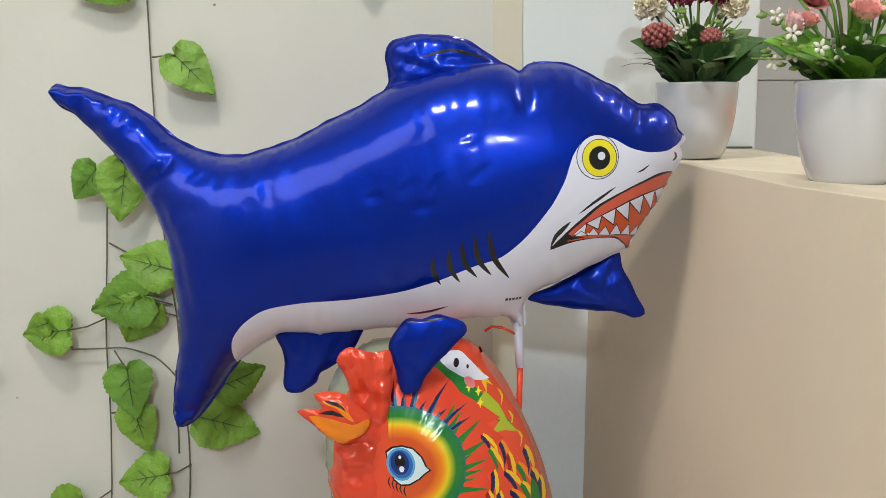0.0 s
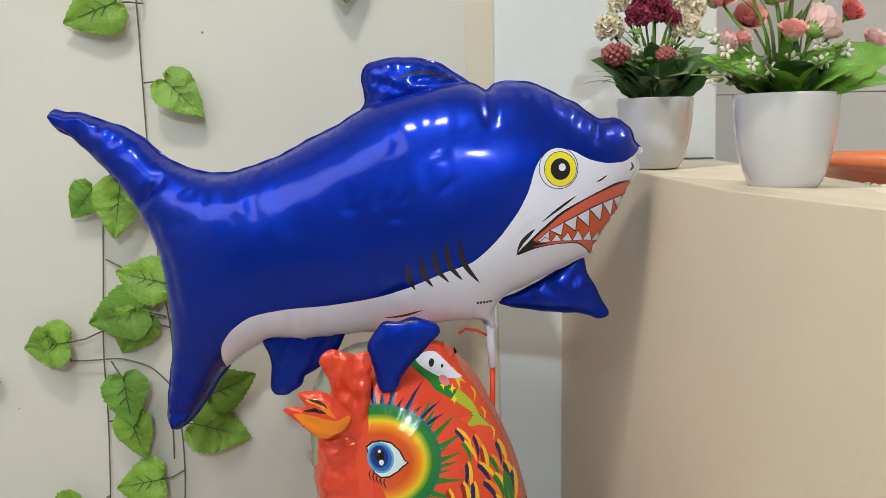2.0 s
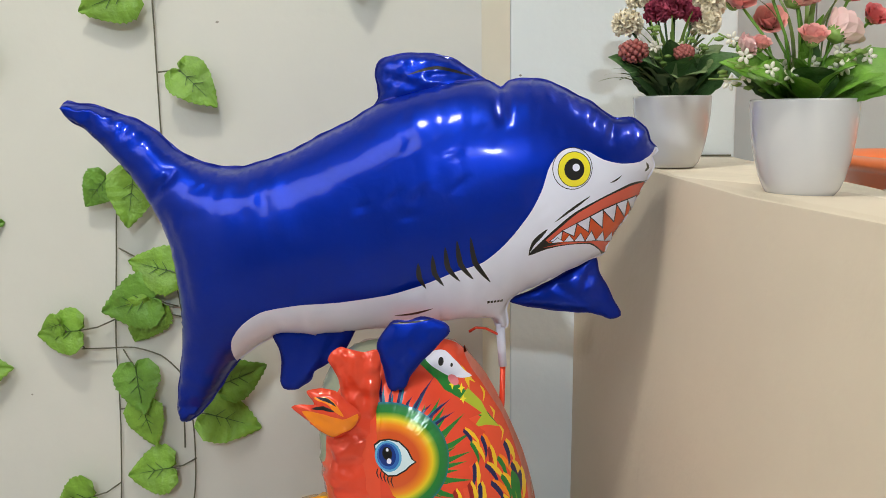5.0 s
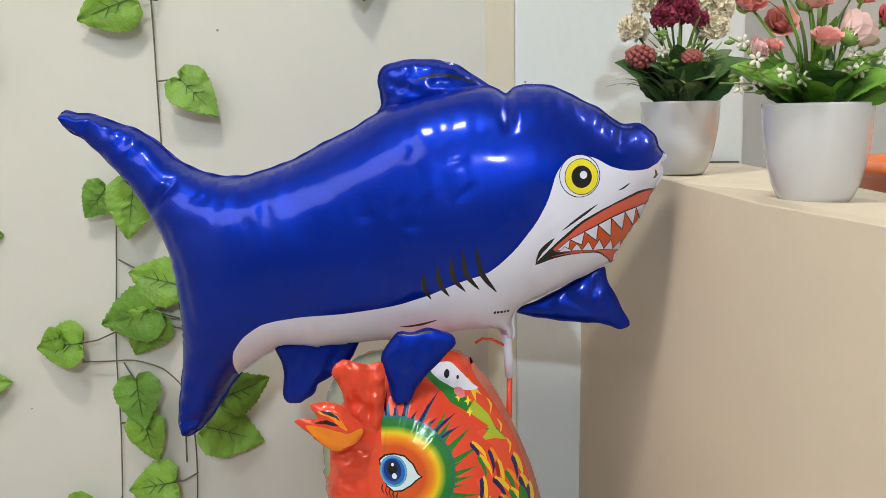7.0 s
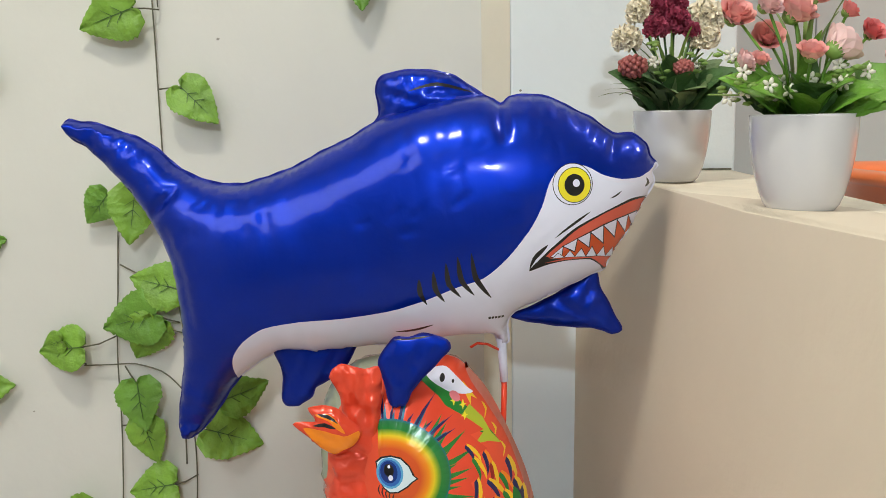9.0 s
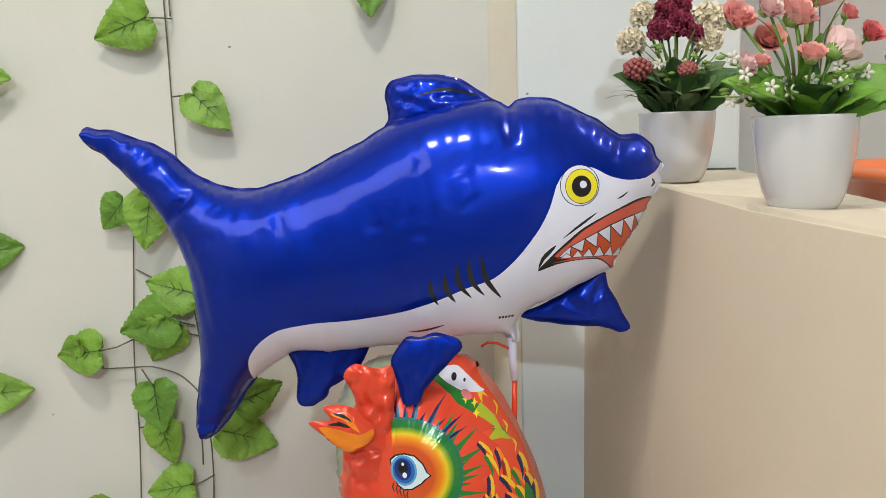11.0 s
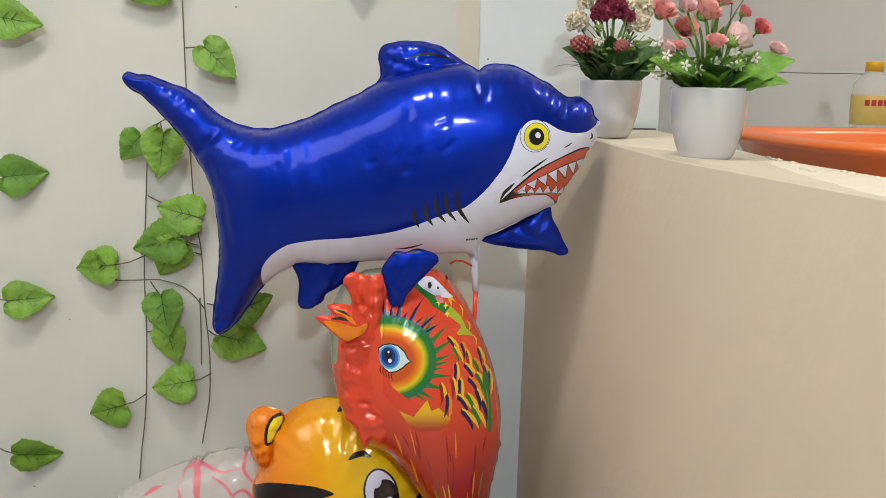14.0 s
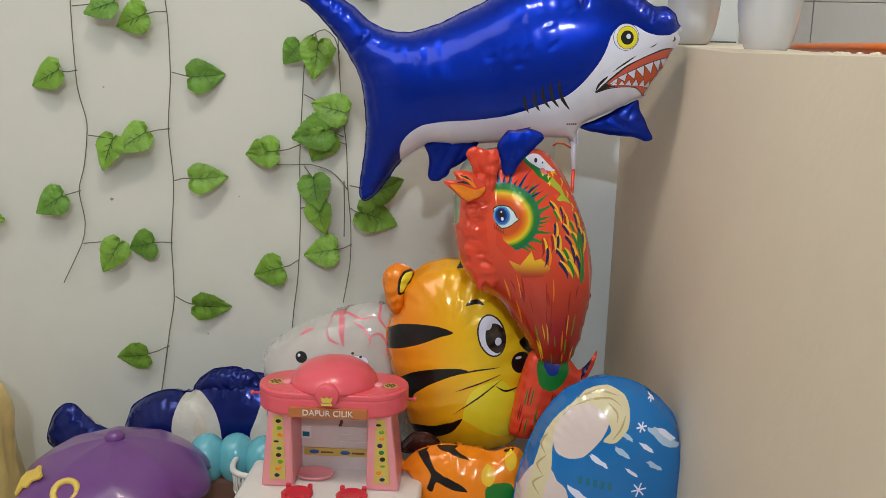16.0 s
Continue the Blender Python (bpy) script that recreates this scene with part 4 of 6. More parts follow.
    # Dark low end of the body blend: deeper red ink plus painted-in shade.
    foil(root, "body", shell, 0.105, gradient("shaded_red_to_orange_foil", (0.42, 0.024, 0.014), (0.78, 0.080, 0.03), 2, 0.52, 0.76), prints, 0.0052, crumple=0.0015, wave=0.03, label="red foil body with bright feather prints", seam=False)
    crest = o([(-0.107, 0.626), (-0.103, 0.635), (-0.093, 0.641), (-0.081, 0.638), (-0.067, 0.635), (-0.053, 0.638), (-0.049, 0.623), (-0.052, 0.583), (-0.054, 0.544), (-0.049, 0.512), (-0.038, 0.480), (-0.016, 0.456), (-0.025, 0.431), (-0.033, 0.417), (-0.041, 0.400), (-0.055, 0.389), (-0.065, 0.397), (-0.076, 0.382), (-0.089, 0.412), (-0.104, 0.427), (-0.100, 0.440), (-0.108, 0.455), (-0.104, 0.472), (-0.112, 0.492), (-0.104, 0.515), (-0.110, 0.535), (-0.100, 0.556), (-0.092, 0.575), (-0.094, 0.591), (-0.096, 0.605), (-0.102, 0.617)])
    folds = [(*o([(-0.098, 0.628), (-0.072, 0.585)]), 0.004, 0.005), (*o([(-0.070, 0.636), (-0.066, 0.560)]), 0.004, 0.005)]
    for k in range(30):
        x, z, a, q = r.uniform(-0.108, -0.050), r.uniform(0.40, 0.56), r.uniform(-0.5, 0.5), r.uniform(0.012, 0.030)
        folds.append(((x, z - GROUND), (x + q * math.cos(a), z - GROUND + q * math.sin(a)), r.uniform(0.002, 0.0045), r.uniform(0.0025, 0.004)))
    foil(root, "face_foil", crest, 0.015, RED, (), 0.0042, crumple=0.003, wave=0.022, y0=-0.080, label="crinkled red foil face and comb", seam=False, creases=folds)
    beak = o([(-0.127, 0.599), (-0.111, 0.602), (-0.096, 0.599), (-0.086, 0.590), (-0.069, 0.574), (-0.074, 0.560), (-0.088, 0.550), (-0.100, 0.547), (-0.115, 0.555), (-0.128, 0.567), (-0.144, 0.581), (-0.134, 0.584), (-0.119, 0.584), (-0.123, 0.591)])
    mouth = [("orange_beak", s([(-0.132, 0.577), (-0.120, 0.578), (-0.106, 0.576), (-0.088, 0.570), (-0.072, 0.575), (-0.072, 0.567), (-0.079, 0.558), (-0.089, 0.554), (-0.099, 0.549), (-0.111, 0.556), (-0.123, 0.567)]), ORANGE), ("orange_beak", s([(-0.119, 0.593), (-0.105, 0.594), (-0.094, 0.586), (-0.086, 0.573), (-0.096, 0.578), (-0.104, 0.587)]), ORANGE),
             ("beak_line", stroke(o([(-0.121, 0.581), (-0.108, 0.583), (-0.096, 0.578)]), 0.0045), BLACK), ("upper_line", stroke(o([(-0.116, 0.594), (-0.104, 0.591), (-0.094, 0.584)]), 0.0035), BLACK)]
    foil(root, "beak", beak, 0.011, RED, mouth, 0.0042, crumple=0.002, wave=0.02, y0=-0.106, seam=False, creases=[(*o([(-0.140, 0.581), (-0.095, 0.562)]), 0.003, 0.004), (*o([(-0.105, 0.600), (-0.088, 0.560)]), 0.003, 0.004)])
    tail = o([(0.019, 0.240), (0.039, 0.256), (0.064, 0.256), (0.097, 0.234), (0.116, 0.213), (0.134, 0.231), (0.148, 0.254), (0.144, 0.226), (0.129, 0.194), (0.108, 0.171), (0.081, 0.102), (0.039, 0.070), (-0.011, 0.077), (-0.006, 0.139), (0.005, 0.195)])
    tp = [("tail_patch", s([(0.049, 0.259), (0.069, 0.250), (0.090, 0.238), (0.095, 0.214), (0.081, 0.189), (0.062, 0.179), (0.041, 0.190), (0.035, 0.228)]), GREEN),
          ("tail_streak", s([(0.050, 0.250), (0.066, 0.248), (0.078, 0.232), (0.074, 0.212), (0.060, 0.208), (0.048, 0.226)]), foil_mat("blue_print", (0.012, 0.035, 0.28), 0.2, 0.1)), ("tail_streak", stroke(o([(0.119, 0.198), (0.129, 0.222), (0.138, 0.246)]), 0.009), NAVY)]
    for k in range(16):
        x, z = 0.005 + 0.10 * r.random(), 0.19 - 0.08 * r.random()
        tp.append(("tail_streak", stroke(o([(x, z), (x - 0.004, z - 0.02), (x - 0.007, z - 0.04)]), 0.003), (deep, deep, GREEN)[k % 3]))
    foil(root, "tail", tail, 0.03, RED, tp, 0.005, crumple=0.004, wave=0.028, seam=False)
    part("stick", tube([(0.035, 0.03, 0.075 - GROUND), (0.035, 0.03, 0.0)], 0.0035), RED, root, "thin balloon stick")


rooster_balloon()


# ---- tiger balloons ----
def tiger_balloon():
    root = thing("tiger_balloon", (0, 1.13, GROUND), "yellow and orange foil tiger-head balloon with black stripes", "balloon")
    o = lambda pts: [(x, z - GROUND) for x, z in pts]
    head = o([(-0.233, 0.303), (-0.229, 0.342), (-0.211, 0.369), (-0.181, 0.391), (-0.144, 0.400), (-0.099, 0.398), (-0.039, 0.375), (-0.000, 0.319), (0.024, 0.262), (0.037, 0.204), (0.037, 0.148), (0.026, 0.083), (0.009, 0.042), (-0.021, 0.022), (-0.059, 0.012), (-0.121, 0.011), (-0.168, 0.019), (-0.199, 0.040), (-0.222, 0.088), (-0.239, 0.144), (-0.256, 0.200), (-0.261, 0.247), (-0.251, 0.279)])
    s = lambda pts: [tuple(p) for p in flow(o(pts))]
    prints = [("muzzle", s([(-0.103, 0.105), (-0.094, 0.148), (-0.076, 0.172), (-0.033, 0.186), (-0.010, 0.164), (0.009, 0.126), (0.011, 0.077), (-0.029, 0.063), (-0.067, 0.079), (-0.089, 0.094)]), YELLOW),
              ("stripe", s([(-0.272, 0.251), (-0.235, 0.279), (-0.198, 0.288), (-0.154, 0.288), (-0.124, 0.278), (-0.154, 0.267), (-0.190, 0.250), (-0.228, 0.236), (-0.265, 0.226)]), BLACK),
              ("stripe", s([(-0.234, 0.167), (-0.205, 0.191), (-0.160, 0.205), (-0.115, 0.209), (-0.095, 0.204), (-0.130, 0.191), (-0.167, 0.173), (-0.197, 0.149), (-0.208, 0.127), (-0.227, 0.143)]), BLACK),
              ("stripe", s([(-0.222, 0.060), (-0.196, 0.077), (-0.158, 0.083), (-0.121, 0.096), (-0.103, 0.104), (-0.119, 0.077), (-0.143, 0.060), (-0.180, 0.048), (-0.211, 0.042)]), BLACK),
              ("stripe", s([(-0.124, 0.392), (-0.113, 0.403), (-0.090, 0.407), (-0.072, 0.403), (-0.083, 0.395), (-0.108, 0.394)]), BLACK), ("stripe", s([(-0.089, 0.374), (-0.074, 0.384), (-0.053, 0.379), (-0.067, 0.371)]), BLACK),
              ("stripe", s([(-0.063, 0.356), (-0.046, 0.362), (-0.035, 0.355), (-0.052, 0.349)]), BLACK), ("stripe", s([(0.001, 0.257), (0.023, 0.265), (0.035, 0.243), (0.039, 0.220), (0.017, 0.235)]), BLACK),
              ("eyebrow", s([(-0.104, 0.328), (-0.095, 0.339), (-0.080, 0.340), (-0.067, 0.330), (-0.086, 0.332)]), BLACK)]
    e, p, g, h, n = o([(-0.052, 0.273), (-0.044, 0.268), (-0.060, 0.294), (-0.039, 0.262), (0.005, 0.217)])
    q = o([(0.001, 0.226)])[0]
    prints += [("eye_outline", ellipse(*e, 0.0265, 0.0415, 16, 24), BLACK), ("eye_white", ellipse(*e, 0.0235, 0.0385, 16, 24), WHITE), ("iris", ellipse(*p, 0.0190, 0.0290, 16, 24), foil_mat("dark_brown_print", (0.02, 0.008, 0.005), 0.2, 0.0)),
               ("glint", ellipse(*g, 0.008, 0.0105), WHITE), ("glint", ellipse(*h, 0.0062, 0.008), WHITE), ("nose", ellipse(*n, 0.0175, 0.0205, 10), BLACK), ("glint", ellipse(*q, 0.006, 0.003), WHITE)]
    for line in ([(-0.117, 0.197), (-0.077, 0.206), (-0.034, 0.211)], [(-0.120, 0.161), (-0.076, 0.178), (-0.030, 0.198)], [(-0.122, 0.113), (-0.075, 0.149), (-0.029, 0.188)]):
        prints.append(("whisker", stroke(o(line), 0.0032), BLACK))
    prints.append(("smile", stroke(o([(-0.041, 0.174), (-0.021, 0.162), (0.008, 0.170)]), 0.004), BLACK))
    cx = o([(-0.103, 0.214)])[0][0]
    skin = gradient("yellow_to_orange_foil", (0.88, 0.25, 0.008), (0.90, 0.60, 0.012), 0, cx - 0.14, cx + 0.06)
    foil(root, "head", head, 0.095, skin, prints, 0.0062, crumple=0.0045, wave=0.045, label="plump yellow and orange head", puff=0.42)
    ear = o([(-0.268, 0.358), (-0.260, 0.380), (-0.240, 0.390), (-0.216, 0.383), (-0.208, 0.371), (-0.218, 0.345), (-0.223, 0.314), (-0.231, 0.292), (-0.246, 0.290), (-0.258, 0.305), (-0.263, 0.328)])
    foil(root, "ear", ear, 0.026, ORANGE, [("inner_ear_line", s([(-0.237, 0.335), (-0.236, 0.364), (-0.226, 0.380), (-0.209, 0.383), (-0.206, 0.371), (-0.216, 0.354), (-0.226, 0.336)]), BLACK), ("inner_ear", s([(-0.233, 0.340), (-0.231, 0.363), (-0.224, 0.376), (-0.211, 0.379), (-0.211, 0.370), (-0.219, 0.356), (-0.227, 0.340)]), YELLOW)], 0.005, crumple=0.005, wave=0.02, y0=-0.01)
    foot = o([(-0.098, 0.016)])[0]
    part("neck_tail", lathe([(0.0, 0.0), (0.03, 0.0), (0.022, foot[1] * 0.5), (0.012, foot[1] + 0.02), (0.0, foot[1] + 0.02)], 16), ORANGE, root, "gathered foil neck").matrix_basis = pose(foot[0], 0, 0)


def tiger_body():
    root = thing("striped_balloon", (0, 0.98, GROUND), "orange foil tiger balloon with black stripes lying low", "balloon")
    o = lambda pts: [(x, max(z - GROUND, 0.0)) for x, z in pts]
    body = o([(-0.251, 0.038), (-0.236, 0.052), (-0.217, 0.050), (-0.210, 0.038), (-0.185, 0.062), (-0.142, 0.077), (-0.093, 0.076), (-0.043, 0.067), (0.003, 0.077), (0.029, 0.030), (0.036, -0.062), (0.022, -0.173), (-0.109, -0.197), (-0.175, -0.184), (-0.191, -0.058), (-0.184, -0.011), (-0.206, 0.022), (-0.235, 0.022)])
    s = lambda pts: [tuple(p) for p in flow(o(pts))]
    prints = [("stripe", s([(-0.185, 0.068), (-0.164, 0.069), (-0.146, 0.040), (-0.104, 0.023), (-0.086, 0.009), (-0.117, 0.011), (-0.145, 0.021), (-0.152, 0.002), (-0.163, 0.005), (-0.156, 0.032), (-0.170, 0.050)]), BLACK),
              ("stripe", s([(-0.150, 0.085), (-0.119, 0.080), (-0.090, 0.065), (-0.083, 0.060), (-0.111, 0.068), (-0.143, 0.076)]), BLACK), ("stripe", s([(-0.244, 0.047), (-0.237, 0.054), (-0.230, 0.066), (-0.224, 0.059), (-0.234, 0.045)]), BLACK),
              ("stripe", s([(-0.223, 0.045), (-0.216, 0.063), (-0.206, 0.067), (-0.199, 0.058), (-0.212, 0.043)]), BLACK), ("stripe", s([(-0.087, 0.084), (-0.070, 0.081), (-0.049, 0.073), (-0.070, 0.074)]), BLACK),
              ("stripe", s([(-0.042, 0.082), (-0.022, 0.080), (0.002, 0.086), (0.003, 0.080), (-0.021, 0.073)]), BLACK), ("green_patch", s([(-0.054, 0.015), (-0.034, 0.025), (-0.006, 0.021), (0.002, -0.013), (-0.046, -0.023)]), GREEN),
              ("small_face_print", s([(-0.062, 0.044), (-0.052, 0.056), (-0.040, 0.049), (-0.037, 0.031), (-0.048, 0.019), (-0.060, 0.026)]), GOLD), ("small_face_print", s([(-0.020, 0.069), (-0.009, 0.078), (0.001, 0.070), (0.001, 0.051), (-0.010, 0.045), (-0.018, 0.054)]), GOLD)]
    foil(root, "body", body, 0.06, ORANGE, prints, 0.007, crumple=0.005, wave=0.035)
    scrap = o([(-0.225, 0.038), (-0.200, 0.071), (-0.167, 0.072), (-0.145, 0.050), (-0.189, 0.032)])
    foil(root, "dark_ruffle", scrap, 0.02, foil_mat("dark_brown_foil", (0.05, 0.012, 0.01), 0.25, 0.2), (), 0.006, crumple=0.006, y0=0.06)


tiger_balloon()
tiger_body()


# ---- sky-blue balloon with a pale printed portrait kept as plain shapes ----
def blue_balloon():
    root = thing("blue_balloon", (0, 0.905, GROUND), "sky-blue rounded foil balloon with white snowflakes by the parapet", "balloon")
    o = lambda pts: [(x, max(z - GROUND, 0.0)) for x, z in pts]
    s = lambda pts: [tuple(p) for p in flow(o(pts))]
    body = o([(-0.004, -0.052), (-0.002, 0.015), (0.005, 0.065), (0.020, 0.120), (0.043, 0.175), (0.075, 0.218), (0.114, 0.242), (0.153, 0.250), (0.197, 0.244), (0.238, 0.220), (0.270, 0.185), (0.288, 0.138), (0.294, 0.085), (0.294, 0.028), (0.286, -0.039), (0.265, -0.107), (0.185, -0.135), (0.075, -0.133), (0.018, -0.104)])
    hazy = foil_mat("hazy_white_print", (0.42, 0.58, 0.76), 0.25, 0.0)
    prints = []
    for mid, tall, ink in (((0.137, 0.126), 0.9, WHITE), ((0.176, 0.142), 0.8, hazy), ((0.248, 0.163), 1.6, hazy), ((0.252, 0.168), 1.0, WHITE), ((0.106, 0.062), 1.3, WHITE), ((0.182, 0.170), 0.7, hazy), ((0.217, 0.150), 0.7, WHITE), ((0.193, 0.108), 0.6, WHITE), ((0.232, 0.118), 0.8, hazy)):
        x, z = o([mid])[0]
        r = random.Random(int(1e4 * x))
        puff = [(0.022 * tall * math.cos(q) * r.uniform(0.75, 1.15), 0.0055 * tall * math.sin(q) * r.uniform(0.6, 1.3)) for q in (2 * math.pi * k / 14 for k in range(14))]
        prints.append(("cloud", [(x + 0.82 * u + 0.57 * v, z - 0.57 * u + 0.82 * v) for u, v in puff], ink))
    straw_dark = foil_mat("dark_straw_print", (0.45, 0.36, 0.18), 0.25, 0.0)
    prints += [("pale_shape", s([(-0.004, 0.020), (0.007, 0.063), (0.029, 0.101), (0.058, 0.101), (0.068, 0.084), (0.083, 0.072), (0.092, 0.037), (0.090, -0.020), (0.010, -0.020)]), PALE),
               ("straw_swirl", s([(0.088, 0.212), (0.116, 0.237), (0.150, 0.246), (0.178, 0.234), (0.187, 0.213), (0.185, 0.182), (0.164, 0.158), (0.143, 0.160), (0.156, 0.177), (0.149, 0.194), (0.135, 0.211), (0.116, 0.217), (0.092, 0.208), (0.079, 0.198), (0.065, 0.175), (0.059, 0.139), (0.058, 0.101), (0.049, 0.070), (0.041, 0.030), (0.018, 0.030), (0.023, 0.079), (0.034, 0.121), (0.047, 0.161), (0.065, 0.189)]), BLOND),
               ("pale_oval", s([(0.079, 0.197), (0.097, 0.212), (0.121, 0.217), (0.142, 0.207), (0.152, 0.190), (0.143, 0.167), (0.127, 0.147), (0.109, 0.130), (0.085, 0.125), (0.066, 0.132), (0.059, 0.153), (0.065, 0.177)]), PALE)]
    for k, line in enumerate(([(0.092, 0.210), (0.121, 0.224), (0.154, 0.228), (0.173, 0.217)], [(0.097, 0.222), (0.135, 0.238), (0.168, 0.232)], [(0.181, 0.204), (0.173, 0.182), (0.159, 0.163)], [(0.150, 0.222), (0.166, 0.206), (0.166, 0.190)], [(0.052, 0.160), (0.040, 0.140), (0.048, 0.124)], [(0.050, 0.124), (0.034, 0.104), (0.044, 0.088)], [(0.046, 0.088), (0.028, 0.070), (0.040, 0.052)])):
        prints.append(("straw_band", stroke(o(line), 0.0035), straw_dark))
    for x, z, w in [(0.208, 0.184, 0.018), (0.207, 0.077, 0.026), (0.227, 0.226, 0.014)]:
        z = z - GROUND
        for k in range(3):
            c, q = math.cos(k * math.pi / 3 + 0.2), math.sin(k * math.pi / 3 + 0.2)
            prints.append(("snowflake_arm", [(x + c * w / 2 + q * 0.0013, z + q * w / 2 - c * 0.0013), (x + c * w / 2 - q * 0.0013, z + q * w / 2 + c * 0.0013), (x - c * w / 2 - q * 0.0013, z - q * w / 2 + c * 0.0013), (x - c * w / 2 + q * 0.0013, z - q * w / 2 - c * 0.0013)], WHITE))
    for k in range(5):
        (x, z), = o([(0.104, 0.084)])
        x += 0.0125 * k
        prints.append(("logo_bar", [(x, z - 0.002 * k), (x + 0.007, z - 0.002 * k), (x + 0.007, z + 0.014 - 0.002 * k), (x, z + 0.014 - 0.002 * k)], TEAL))
    foil(root, "body", body, 0.082, SKYB, prints, 0.006, crumple=0.004, wave=0.02, puff=0.45)


blue_balloon()


# ---- clear balloon with pink drawing ----
def clear_balloon():
    root = thing("clear_balloon", (0, 1.2, GROUND), "clear film balloon with pink line drawings behind the toy kitchen", "balloon")
    o = lambda pts: [(x, max(z - GROUND, 0.0)) for x, z in pts]
    film = clear("clear_white_film", (0.85, 0.80, 0.78), 0.42)
    body = o([(-0.532, 0.139), (-0.524, 0.179), (-0.484, 0.217), (-0.424, 0.250), (-0.364, 0.272), (-0.306, 0.289), (-0.265, 0.284), (-0.236, 0.243), (-0.224, 0.152), (-0.223, 0.035), (-0.252, -0.062), (-0.351, -0.132), (-0.451, -0.121), (-0.515, -0.043)])
    prints = []
    for k, line in enumerate(([(-0.391, 0.286), (-0.366, 0.284), (-0.331, 0.287)], [(-0.377, 0.284), (-0.359, 0.267), (-0.356, 0.237), (-0.349, 0.212)], [(-0.384, 0.244), (-0.377, 0.266), (-0.349, 0.273), (-0.317, 0.265), (-0.288, 0.271)], [(-0.295, 0.309), (-0.281, 0.288), (-0.281, 0.266), (-0.260, 0.241)],
                              [(-0.334, 0.260), (-0.310, 0.246), (-0.292, 0.221)], [(-0.299, 0.210), (-0.295, 0.232), (-0.278, 0.237), (-0.263, 0.215), (-0.267, 0.189)], [(-0.446, 0.223), (-0.431, 0.234), (-0.415, 0.241)], [(-0.387, 0.244), (-0.381, 0.225), (-0.356, 0.215)])):
        prints.append(("pink_line", stroke(o(line), (0.006, 0.013, 0.005, 0.006, 0.005, 0.005, 0.006, 0.005)[k]), PINKP))
    eye, g, d1, d2, nose = o([(-0.437, 0.186), (-0.442, 0.189), (-0.331, 0.200), (-0.315, 0.193), (-0.320, 0.183)])
    prints += [("eye", ellipse(*eye, 0.0125, 0.0115), BLACK), ("glint", ellipse(*g, 0.003, 0.003), WHITE), ("print_dot", ellipse(*d1, 0.003, 0.0025), BLACK), ("white_animal_print", ellipse(*nose, 0.02, 0.012), WHITE), ("print_dot", ellipse(*d2, 0.003, 0.0025), BLACK)]
    foil(root, "film", body, 0.085, film, prints, 0.0085, back=film, crumple=0.002, puff=0.42, seam=False)
    inner = o([(-0.516, 0.101), (-0.507, 0.156), (-0.462, 0.197), (-0.387, 0.230), (-0.306, 0.256), (-0.254, 0.235), (-0.238, 0.144), (-0.245, 0.034), (-0.290, -0.064), (-0.427, -0.087), (-0.495, -0.009)])
    foil(root, "inner_bubble", inner, 0.055, clear("milky_film", (0.86, 0.82, 0.78), 0.55, 0.2), (), 0.011, crumple=0.006, wave=0.05, puff=0.45, seam=False)


clear_balloon()


